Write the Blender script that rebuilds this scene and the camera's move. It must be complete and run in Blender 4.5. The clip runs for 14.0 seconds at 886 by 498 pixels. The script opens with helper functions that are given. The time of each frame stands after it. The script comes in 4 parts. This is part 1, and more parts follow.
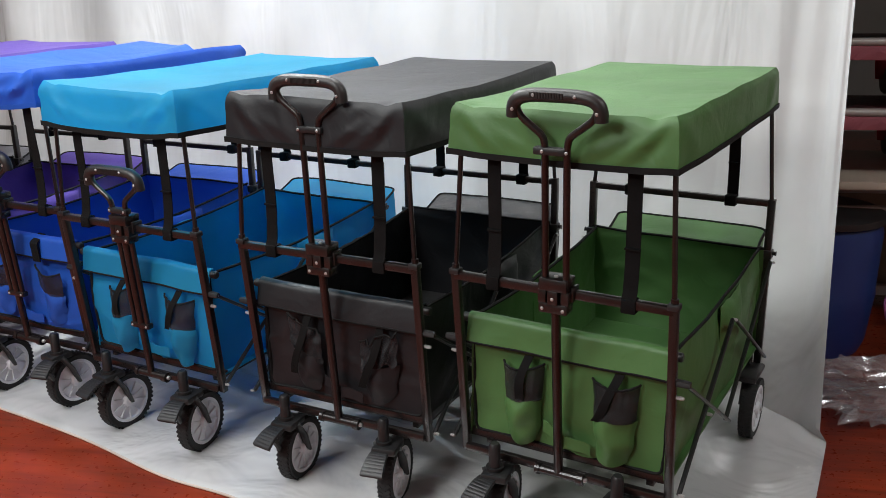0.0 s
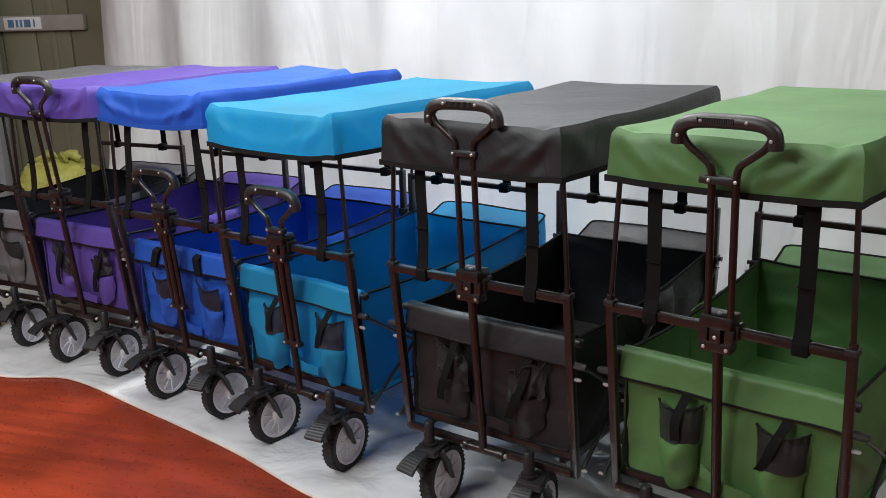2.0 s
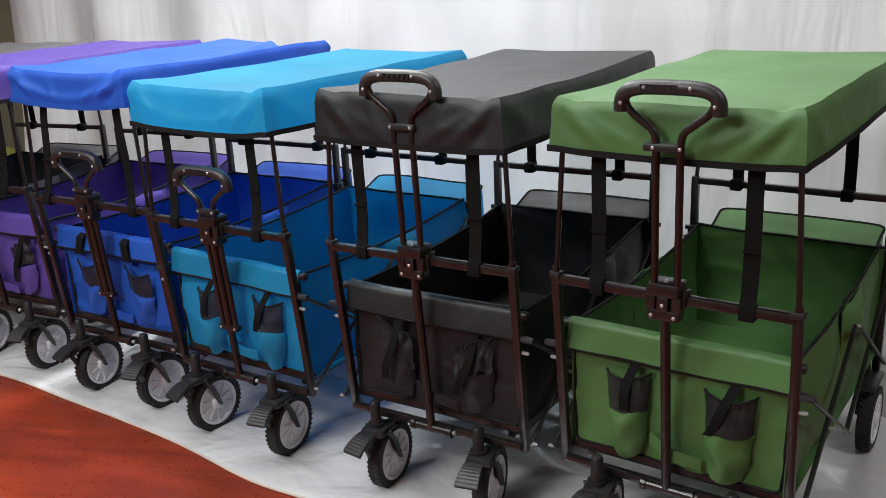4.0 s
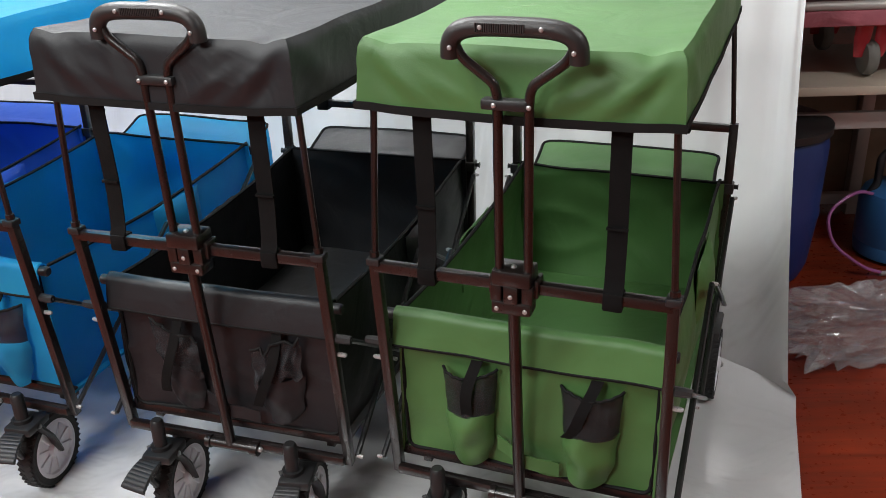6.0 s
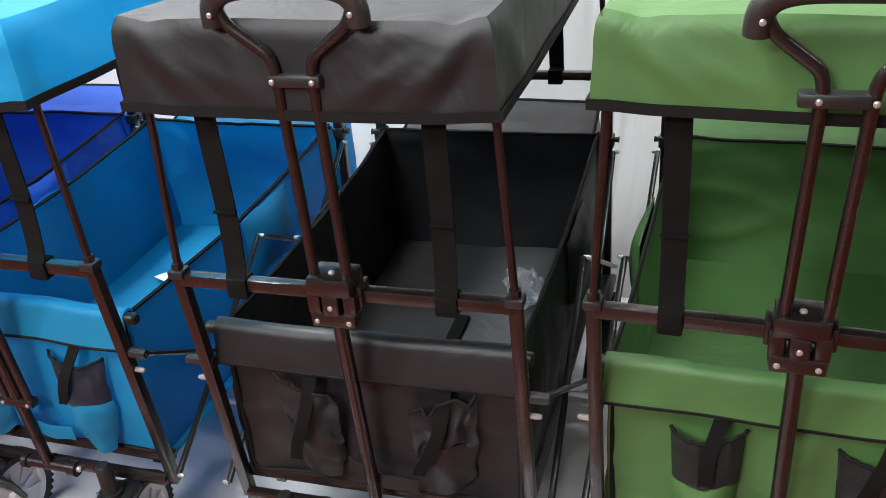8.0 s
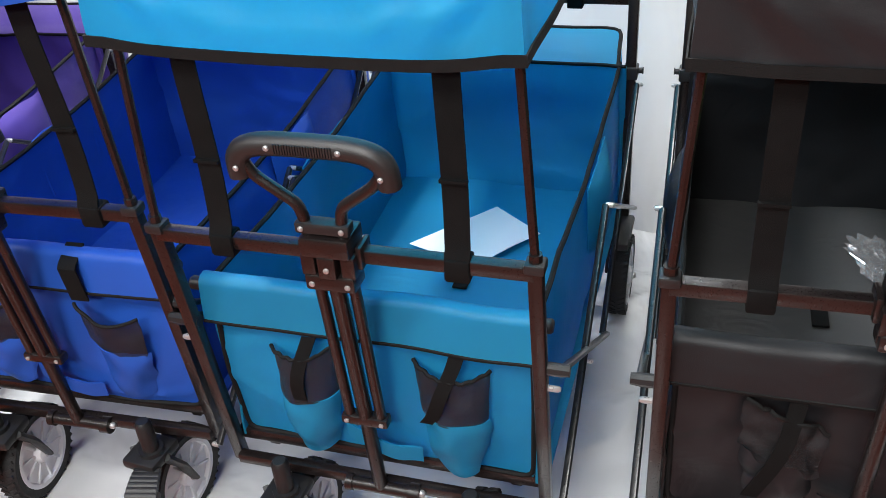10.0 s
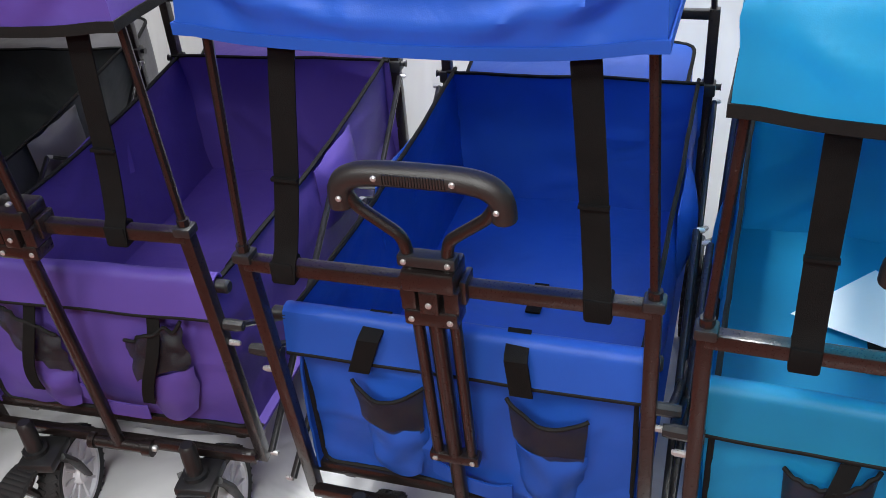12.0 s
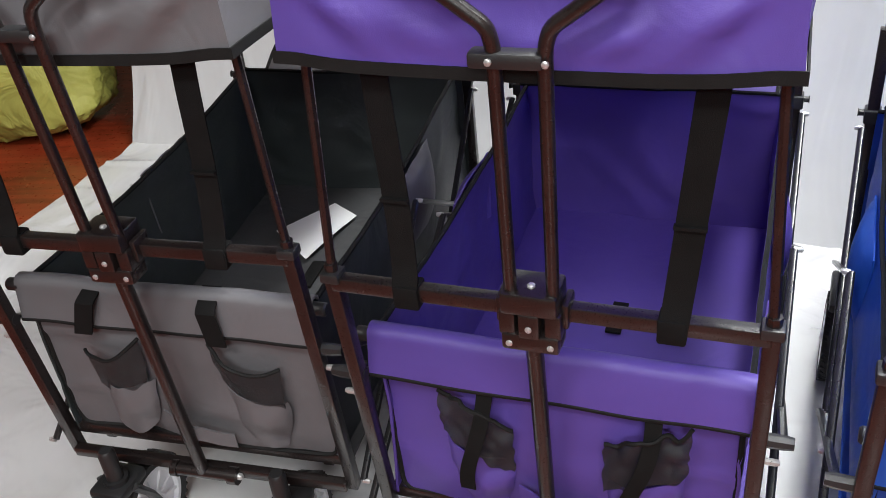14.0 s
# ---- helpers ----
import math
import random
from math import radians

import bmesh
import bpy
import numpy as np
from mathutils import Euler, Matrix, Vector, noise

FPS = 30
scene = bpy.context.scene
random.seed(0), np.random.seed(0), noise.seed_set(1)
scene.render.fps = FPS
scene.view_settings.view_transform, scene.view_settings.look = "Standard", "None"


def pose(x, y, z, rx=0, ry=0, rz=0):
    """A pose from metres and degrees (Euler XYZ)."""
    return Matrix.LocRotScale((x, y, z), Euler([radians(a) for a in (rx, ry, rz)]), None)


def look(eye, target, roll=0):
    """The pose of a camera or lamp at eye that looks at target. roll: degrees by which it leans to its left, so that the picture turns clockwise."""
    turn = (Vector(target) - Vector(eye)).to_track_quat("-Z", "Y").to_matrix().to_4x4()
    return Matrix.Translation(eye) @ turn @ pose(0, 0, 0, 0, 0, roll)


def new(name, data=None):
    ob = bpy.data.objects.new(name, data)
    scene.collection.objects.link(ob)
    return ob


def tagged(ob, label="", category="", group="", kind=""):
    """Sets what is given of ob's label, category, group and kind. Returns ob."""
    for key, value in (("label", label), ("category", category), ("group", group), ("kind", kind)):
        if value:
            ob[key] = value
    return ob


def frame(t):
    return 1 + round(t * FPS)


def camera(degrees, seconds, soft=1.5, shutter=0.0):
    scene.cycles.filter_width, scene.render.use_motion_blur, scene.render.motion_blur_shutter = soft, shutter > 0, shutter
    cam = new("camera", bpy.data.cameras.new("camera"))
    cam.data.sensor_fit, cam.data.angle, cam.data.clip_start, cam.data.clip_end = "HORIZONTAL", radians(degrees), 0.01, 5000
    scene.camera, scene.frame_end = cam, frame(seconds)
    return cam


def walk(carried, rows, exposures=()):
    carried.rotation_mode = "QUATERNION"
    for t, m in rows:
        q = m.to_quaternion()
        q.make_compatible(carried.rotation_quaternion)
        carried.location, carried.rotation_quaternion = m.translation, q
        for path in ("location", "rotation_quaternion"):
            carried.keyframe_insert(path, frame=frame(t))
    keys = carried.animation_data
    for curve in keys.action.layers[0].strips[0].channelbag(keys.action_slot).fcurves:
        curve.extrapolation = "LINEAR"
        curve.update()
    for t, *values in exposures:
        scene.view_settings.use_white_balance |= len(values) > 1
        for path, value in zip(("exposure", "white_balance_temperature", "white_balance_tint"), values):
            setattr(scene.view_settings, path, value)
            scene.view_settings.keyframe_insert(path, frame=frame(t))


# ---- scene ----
cam = camera(51.65, 14.0, soft=0.5)
EXPOSURES = [(0, 0.27), (2.2, 0.22), (5, 0.33), (7, 0.78), (9.5, 0.85), (10.5, 0.55), (12, 0.5), (13, 0.65), (14, 0.6)]
PATH = [
    (0, (0.5365, 0.2069, 1.3286), (0.2237, 2.0920, 0.7383), -0.95),
    (0.5, (0.5315, 0.2200, 1.3276), (0.1384, 2.0954, 0.7546), -1.22),
    (1, (0.5246, 0.2341, 1.3248), (0.0515, 2.0951, 0.7654), -1.45),
    (1.5, (0.5177, 0.2448, 1.3221), (-0.0340, 2.0883, 0.7768), -1.66),
    (2, (0.5066, 0.2537, 1.3218), (-0.1130, 2.0789, 0.7884), -1.75),
    (2.2, (0.5026, 0.2546, 1.3199), (-0.1362, 2.0750, 0.7923), -1.75),
    (4.3, (0.4563, 0.3206, 1.3220), (0.0651, 2.1769, 0.6885), -2.71),
    (4.5, (0.4440, 0.3653, 1.3270), (0.1183, 2.2258, 0.6694), -2.71),
    (5, (0.3863, 0.4946, 1.3354), (0.2369, 2.3607, 0.6315), -2.17),
    (5.5, (0.3613, 0.6041, 1.3311), (0.3240, 2.4556, 0.5758), -1.69),
    (6, (0.3778, 0.7348, 1.3282), (0.3547, 2.5564, 0.5027), -1.96),
    (6.5, (0.4063, 0.8661, 1.3190), (0.3515, 2.6623, 0.4410), -2.50),
    (7, (0.3397, 0.9569, 1.3130), (0.2896, 2.7478, 0.4242), -3.65),
    (7.2, (0.2768, 0.9911, 1.3220), (0.2397, 2.7806, 0.4296), -4.21),
    (9.3, (-0.3166, 1.4153, 1.2742), (-0.3147, 3.0921, 0.1841), -4.91),
    (9.5, (-0.4039, 1.4468, 1.2758), (-0.3863, 3.1153, 0.1731), -4.42),
    (10, (-0.5826, 1.5037, 1.2809), (-0.5748, 3.1682, 0.1722), -4.82),
    (10.5, (-0.7126, 1.5942, 1.2747), (-0.7476, 3.2587, 0.1664), -5.85),
    (11, (-0.8381, 1.6780, 1.2772), (-0.9137, 3.3455, 0.1756), -5.68),
    (11.5, (-0.9797, 1.7437, 1.2705), (-1.0775, 3.4140, 0.1749), -5.53),
    (12, (-1.1712, 1.7822, 1.2845), (-1.2606, 3.4513, 0.1862), -5.09),
    (12.5, (-1.3447, 1.8116, 1.2776), (-1.4308, 3.4831, 0.1827), -5.01),
    (13, (-1.4895, 1.8998, 1.2647), (-1.6009, 3.5737, 0.1758), -5.33),
    (13.5, (-1.6270, 1.9749, 1.2731), (-1.8226, 3.6515, 0.2003), -5.63),
    (14, (-1.7710, 2.0285, 1.2738), (-2.0314, 3.6967, 0.2016), -6.27),
]
walk(cam, [(t, look(eye, target, roll)) for t, eye, target, roll in PATH], EXPOSURES)


# ---- world and light ----
world = bpy.data.worlds.new("room_air")
scene.world = world
world.use_nodes = True
world.node_tree.nodes["Background"].inputs[0].default_value = (0.9, 0.95, 1.0, 1)
world.node_tree.nodes["Background"].inputs[1].default_value = 0.12


def lamp(x, y, z, length, watts, turn, colour, width=0.16):
    data = bpy.data.lights.new("unseen_area_light", "AREA")
    data.shape, data.size, data.size_y, data.energy, data.color = "RECTANGLE", length, width, watts, colour
    ob = new("unseen_area_light", data)
    ob.matrix_world = pose(x, y, z, 0, 0, turn)
    return ob


# unseen area lights; those at x -3.0 and 2.5 are added as fill
LAMPS = [(-1.3, 1.05, 2.78, 1.3, 34, 10), (-1.8, -0.7, 2.78, 1.3, 92, 10), (-3.0, 1.2, 2.78, 1.3, 36, 10), (-1.25, 3.3, 2.9, 1.3, 76, 73), (-0.1, 2.6, 2.9, 1.3, 32, -17), (2.5, 1.4, 2.78, 1.3, 28, 0)]
for x, y, z, length, watts, turn in LAMPS:
    lamp(x, y, z, length, watts, turn, (0.97, 1.0, 0.99), 0.8 if y < 1.1 else 0.3)


# ---- materials ----
def material(name, colour, rough=0.5, metal=0.0, vary=0.15, scale=6.0, grain=300.0, bump=0.15, sheen=0.0, coat=0.0, random_vary=0.0, wrinkle=0.0, wrinkle_scale=9.0, spec=0.5, stretch=1.0):
    m = bpy.data.materials.new(name)
    m.use_nodes = True
    n, l = m.node_tree.nodes, m.node_tree.links
    b = n["Principled BSDF"]
    tc = n.new("ShaderNodeTexCoord")
    big = n.new("ShaderNodeTexNoise")
    big.inputs["Scale"].default_value, big.inputs["Detail"].default_value = scale, 6
    l.new(tc.outputs["Object"], big.inputs["Vector"])
    small = n.new("ShaderNodeTexNoise")
    small.inputs["Scale"].default_value, small.inputs["Detail"].default_value = grain, 3
    l.new(tc.outputs["Object"], small.inputs["Vector"])
    mix = n.new("ShaderNodeMix")
    mix.data_type = "RGBA"
    dark = [c * (1 - vary) for c in colour]
    light = [min(1, c * (1 + vary)) for c in colour]
    mix.inputs[6].default_value, mix.inputs[7].default_value = (*dark, 1), (*light, 1)
    ramp = n.new("ShaderNodeMapRange")
    ramp.inputs[1].default_value, ramp.inputs[2].default_value = 0.3, 0.7
    l.new(big.outputs["Fac"], ramp.inputs[0])
    l.new(ramp.outputs[0], mix.inputs[0])
    l.new(mix.outputs[2], b.inputs["Base Color"])
    b.inputs["Metallic"].default_value = metal
    rr = n.new("ShaderNodeMapRange")
    rr.inputs[3].default_value, rr.inputs[4].default_value = max(0.03, rough - 0.1), min(1, rough + 0.1)
    l.new(small.outputs["Fac"], rr.inputs[0])
    l.new(rr.outputs[0], b.inputs["Roughness"])
    bp = n.new("ShaderNodeBump")
    bp.inputs["Strength"].default_value, bp.inputs["Distance"].default_value = bump, 0.002
    l.new(small.outputs["Fac"], bp.inputs["Height"])
    if wrinkle:
        wn = n.new("ShaderNodeTexNoise")
        wn.inputs["Scale"].default_value, wn.inputs["Detail"].default_value, wn.inputs["Distortion"].default_value = wrinkle_scale, 3, 1.2
        mp = n.new("ShaderNodeMapping")
        mp.inputs["Scale"].default_value = (1, 1, stretch)
        l.new(tc.outputs["Object"], mp.inputs["Vector"])
        l.new(mp.outputs[0], wn.inputs["Vector"])
        b2 = n.new("ShaderNodeBump")
        b2.inputs["Strength"].default_value, b2.inputs["Distance"].default_value = 1.0, wrinkle
        l.new(wn.outputs["Fac"], b2.inputs["Height"])
        l.new(b2.outputs[0], bp.inputs["Normal"])
    l.new(bp.outputs[0], b.inputs["Normal"])
    b.inputs["Specular IOR Level"].default_value = spec
    b.inputs["Sheen Weight"].default_value = sheen
    b.inputs["Coat Weight"].default_value = coat
    return m


def nylon(name, colour, thin=0.0):
    """Woven nylon; thin: the share of light that passes through it."""
    m = material(name, colour, 0.48, vary=0.14, scale=5, grain=700, bump=0.14, sheen=0.0, wrinkle=0.005, wrinkle_scale=7, spec=0.42)
    if thin:
        n, l = m.node_tree.nodes, m.node_tree.links
        passing, both = n.new("ShaderNodeBsdfTranslucent"), n.new("ShaderNodeMixShader")
        passing.inputs["Color"].default_value = (*[min(1, c * 1.75) for c in colour], 1)
        both.inputs[0].default_value = thin
        l.new(n["Principled BSDF"].outputs[0], both.inputs[1])
        l.new(passing.outputs[0], both.inputs[2])
        l.new(both.outputs[0], n["Material Output"].inputs["Surface"])
    return m


FRAME = material("brown_black_painted_steel", (0.0115, 0.0084, 0.0082), 0.3, 0.0, vary=0.3, scale=14, grain=500, bump=0.04, coat=0.2)
PLASTIC = material("black_plastic", (0.014, 0.014, 0.015), 0.42, vary=0.2, scale=20, grain=500, bump=0.15)
GRIP = material("moulded_grip_plastic", (0.02, 0.018, 0.018), 0.4, vary=0.15, scale=20, grain=700, bump=0.2)
LINK = material("gloss_black_steel_rod", (0.013, 0.013, 0.014), 0.3, 0.0, vary=0.2, scale=20, grain=500, bump=0.03, coat=0.25)
CHROME = material("zinc_plated_steel", (0.5, 0.5, 0.5), 0.3, 0.6, vary=0.1, scale=30)
RUBBER = material("tyre_rubber", (0.016, 0.016, 0.017), 0.7, vary=0.25, scale=25, grain=250, bump=0.4)
RIM = material("grey_rim_plastic", (0.72, 0.72, 0.76), 0.45, vary=0.06, scale=20, grain=400, bump=0.05)
WEB = material("black_webbing", (0.0055, 0.0052, 0.0053), 0.8, vary=0.2, scale=40, grain=900, bump=0.5, spec=0.15)
PIPING = material("black_binding_tape", (0.006, 0.006, 0.0062), 0.75, vary=0.2, scale=40, grain=800, bump=0.3, spec=0.25)
MESH = material("black_pocket_mesh", (0.016, 0.017, 0.02), 0.55, vary=0.35, scale=30, grain=500, bump=0.6)
MESH.node_tree.nodes["Principled BSDF"].inputs["Alpha"].default_value = 0.66
PAPER = material("white_paper", (0.82, 0.82, 0.82), 0.6, vary=0.02)
CLOTH = {
    "green": nylon("green_nylon", (0.07, 0.166, 0.05)),
    "black": nylon("black_nylon", (0.0108, 0.0116, 0.014)),
    "sky": nylon("sky_blue_nylon", (0.02, 0.3, 0.49), 0.48),
    "royal": nylon("royal_blue_nylon", (0.017, 0.094, 0.46), 0.22),
    "purple": nylon("purple_nylon", (0.104, 0.063, 0.318), 0.2),
    "grey": nylon("grey_nylon", (0.105, 0.102, 0.11)),
    # dark tub bases: the light they catch is put into this lighter grey
    "lit_base": nylon("lit_base_nylon", (0.05, 0.05, 0.052)),
    "charcoal": nylon("charcoal_nylon", (0.028, 0.034, 0.035)),
}


# ---- mesh helpers ----
def part(name, bm, mat, parent=None, label="", smooth=True):
    me = bpy.data.meshes.new(name)
    bmesh.ops.recalc_face_normals(bm, faces=bm.faces)
    for f in bm.faces:
        f.smooth = smooth
    bm.to_mesh(me)
    bm.free()
    if smooth:
        me.set_sharp_from_angle(angle=radians(38))
    me.materials.append(mat)
    ob = new(name, me)
    if parent:
        ob.parent = parent
    if label:
        ob["label"] = label
    return ob


def box(bm, x0, x1, y0, y1, z0, z1, bevel=0.0, m=None):
    r = bmesh.ops.create_cube(bm, size=1)
    vs = r["verts"]
    for v in vs:
        v.co = Vector(((x0 + x1) / 2 + v.co.x * (x1 - x0), (y0 + y1) / 2 + v.co.y * (y1 - y0), (z0 + z1) / 2 + v.co.z * (z1 - z0)))
    if bevel:
        es = list({e for v in vs for e in v.link_edges})
        r = bmesh.ops.bevel(bm, geom=es, offset=bevel, segments=2, affect="EDGES", profile=0.5)
        vs = list({v for f in r["faces"] for v in f.verts} | {v for v in vs if v.is_valid})
    if m:
        bmesh.ops.transform(bm, matrix=m, verts=[v for v in vs if v.is_valid])
    return bm


def beam(bm, p, q, w, h, bevel=0.002, up=(0, 0, 1)):
    """A rectangular bar from p to q, w across and h along up."""
    p, q = Vector(p), Vector(q)
    d = q - p
    y = d.normalized()
    x = y.cross(Vector(up))
    if x.length < 1e-4:
        x = y.cross(Vector((0, 1, 0)))
    x.normalize()
    z = x.cross(y)
    m = Matrix((x, y, z)).transposed().to_4x4()
    m.translation = (p + q) / 2
    return box(bm, -w / 2, w / 2, -d.length / 2, d.length / 2, -h / 2, h / 2, bevel, m)


def tube(bm, pts, r, n=10, closed=False, flat=1.0):
    pts = [Vector(p) for p in pts]
    rings = []
    ref = None
    count = len(pts)
    for i, p in enumerate(pts):
        a = pts[i - 1] if i or closed else p
        b = pts[(i + 1) % count] if i < count - 1 or closed else p
        d = (b - a).normalized()
        if ref is None:
            ref = d.cross(Vector((0.13, 0.98, 0.1)))
            if ref.length < 0.1:
                ref = d.cross(Vector((1, 0, 0)))
        ref = (ref - d * ref.dot(d)).normalized()
        s = d.cross(ref)
        rad = r[i] if isinstance(r, (list, tuple)) else r
        rings.append([bm.verts.new(p + (ref * math.cos(2 * math.pi * k / n) + s * math.sin(2 * math.pi * k / n) * flat) * rad) for k in range(n)])
    for i in range(count if closed else count - 1):
        a, b = rings[i], rings[(i + 1) % count]
        for k in range(n):
            bm.faces.new((a[k], a[(k + 1) % n], b[(k + 1) % n], b[k]))
    if not closed:
        bm.faces.new(rings[0])
        bm.faces.new(rings[-1])
    return bm


def rounded(pts, r=0.03, steps=5):
    """A polyline with its corners rounded."""
    pts = [Vector(p) for p in pts]
    out = [pts[0]]
    for a, b, c in zip(pts, pts[1:], pts[2:]):
        k = min(r, (a - b).length * 0.45, (c - b).length * 0.45)
        s, e = b + (a - b).normalized() * k, b + (c - b).normalized() * k
        for i in range(steps + 1):
            t = i / steps
            out.append(s * (1 - t) ** 2 + b * 2 * t * (1 - t) + e * t * t)
    return out + [pts[-1]]


def sheet(bm, f, nu, nv, thick=0.0):
    """A cloth from f(u, v), given a second side thick away and closed round its rim."""
    vs = [[bm.verts.new(f(i / nu, j / nv)) for j in range(nv + 1)] for i in range(nu + 1)]
    for i in range(nu):
        for j in range(nv):
            bm.faces.new((vs[i][j], vs[i + 1][j], vs[i + 1][j + 1], vs[i][j + 1]))
    if not thick:
        return bm
    bm.normal_update()
    ws = [[bm.verts.new(v.co - v.normal * thick) for v in row] for row in vs]
    for i in range(nu):
        for j in range(nv):
            bm.faces.new((ws[i][j + 1], ws[i + 1][j + 1], ws[i + 1][j], ws[i][j]))
    ring = [(i, 0) for i in range(nu)] + [(nu, j) for j in range(nv)] + [(i, nv) for i in range(nu, 0, -1)] + [(0, j) for j in range(nv, 0, -1)]
    for (a, b), (c, d) in zip(ring, ring[1:] + ring[:1]):
        bm.faces.new((vs[c][d], vs[a][b], ws[a][b], ws[c][d]))
    return bm


def lathe(bm, profile, axis_m, n=32, caps=True):
    """Turns (radius, along) pairs about x."""
    rings = [[bm.verts.new(axis_m @ Vector((a, r * math.cos(2 * math.pi * k / n), r * math.sin(2 * math.pi * k / n)))) for k in range(n)] for r, a in profile]
    for a, b in zip(rings, rings[1:]):
        for k in range(n):
            bm.faces.new((a[k], a[(k + 1) % n], b[(k + 1) % n], b[k]))
    if caps:
        bm.faces.new(rings[0])
        bm.faces.new(rings[-1])
    return bm


def bolt(bm, p, axis, r=0.005, h=0.006):
    p, a = Vector(p), Vector(axis).normalized()
    return tube(bm, [p, p + a * h * 0.6, p + a * h], [r, r, r * 0.55], 8)


def ns(x, y, z, s):
    return noise.noise(Vector((x, y, z)) * s)


def B():
    return bmesh.new()


# ---- setting ----
def smooth_line(pts, n):
    """Catmull-Rom through the points."""
    pts = [Vector(p) for p in pts]
    ext = [2 * pts[0] - pts[1]] + pts + [2 * pts[-1] - pts[-2]]
    out = []
    for i in range(n + 1):
        t = i / n * (len(pts) - 1)
        k = min(int(t), len(pts) - 2)
        t -= k
        a, b, c, d = ext[k:k + 4]
        out.append(0.5 * (2 * b + (c - a) * t + (2 * a - 5 * b + 4 * c - d) * t * t + (3 * b - a - 3 * c + d) * t ** 3))
    return out


FLOOR_M = material("red_brown_floor", (0.2, 0.026, 0.009), 0.3, vary=0.35, scale=2.5, grain=60, bump=0.03, coat=0.1)
# wood grain that runs along the boards of the floor
fn, fk = FLOOR_M.node_tree.nodes, FLOOR_M.node_tree.links
grain_map = fn.new("ShaderNodeMapping")
grain_map.inputs["Rotation"].default_value = (0, 0, radians(16))
grain_map.inputs["Scale"].default_value = (1.6, 22, 1)
grain_noise = fn.new("ShaderNodeTexNoise")
grain_noise.inputs["Scale"].default_value, grain_noise.inputs["Detail"].default_value, grain_noise.inputs["Roughness"].default_value = 1.6, 8, 0.65
fk.new(fn["Texture Coordinate"].outputs["Object"], grain_map.inputs["Vector"])
fk.new(grain_map.outputs[0], grain_noise.inputs["Vector"])
grain_mix = fn.new("ShaderNodeMix")
grain_mix.data_type = "RGBA"
grain_mix.blend_type = "MULTIPLY"
grain_mix.inputs[0].default_value = 0.75
grain_ramp = fn.new("ShaderNodeMapRange")
for k, value in ((1, 0.32), (2, 0.62), (3, 0.45), (4, 1.25)):
    grain_ramp.inputs[k].default_value = value
fk.new(grain_noise.outputs["Fac"], grain_ramp.inputs[0])
fk.new(fn["Mix"].outputs[2], grain_mix.inputs[6])
fk.new(grain_ramp.outputs[0], grain_mix.inputs[7])
fk.new(grain_mix.outputs[2], fn["Principled BSDF"].inputs["Base Color"])
WALL_M = material("painted_wall", (0.45, 0.45, 0.42), 0.8, vary=0.1, scale=2)
CEIL_M = material("ceiling_paint", (0.7, 0.7, 0.7), 0.85, vary=0.05, scale=2)
TARP = material("white_backdrop_cloth", (0.59, 0.59, 0.595), 0.2, vary=0.1, scale=2.2, grain=14, bump=0.01, wrinkle=0.022, wrinkle_scale=3.6, stretch=0.2, coat=0.35, spec=0.7)

fl = part("floor", box(B(), -7.5, 4.5, -4, 8, -0.1, 0), FLOOR_M, smooth=False)
tagged(fl, "glossy red brown floor", "floor", kind="structure")
for nm, b in (("wall_north", (-7.6, 4.6, 8, 8.1)), ("wall_south", (-7.6, 4.6, -4.1, -4)), ("wall_east", (4.5, 4.6, -4, 8)), ("wall_west", (-7.6, -7.5, -4, 8))):
    tagged(part(nm, box(B(), *b, 0, 3), WALL_M, smooth=False), "plain painted room wall", "wall", kind="structure")
tagged(part("ceiling", box(B(), -7.6, 4.6, -4.1, 8.1, 3, 3.1), CEIL_M, smooth=False), "plain white ceiling", "ceiling", kind="structure")

# the backdrop: one cloth that hangs and sweeps out over the floor under the wagons
BASE = smooth_line([(1.22, 2.66, 0), (1.13, 2.82, 0), (0.92, 2.99, 0), (0.45, 3.21, 0), (-0.06, 3.39, 0), (-0.6, 3.67, 0), (-1.17, 3.95, 0), (-2.2, 4.35, 0), (-3.2, 4.70, 0)], 60)
EDGE = smooth_line([(1.04, 2.08, 0), (0.62, 1.82, 0), (0.15, 1.96, 0), (-0.33, 2.18, 0), (-0.6, 2.27, 0), (-0.94, 2.44, 0), (-1.42, 2.63, 0), (-1.82, 2.77, 0), (-2.13, 2.73, 0), (-2.8, 2.93, 0), (-3.39, 4.05, 0)], 60)


def pick(line, u):
    k = u * (len(line) - 1)
    i = min(int(k), len(line) - 2)
    return line[i].lerp(line[i + 1], k - i)


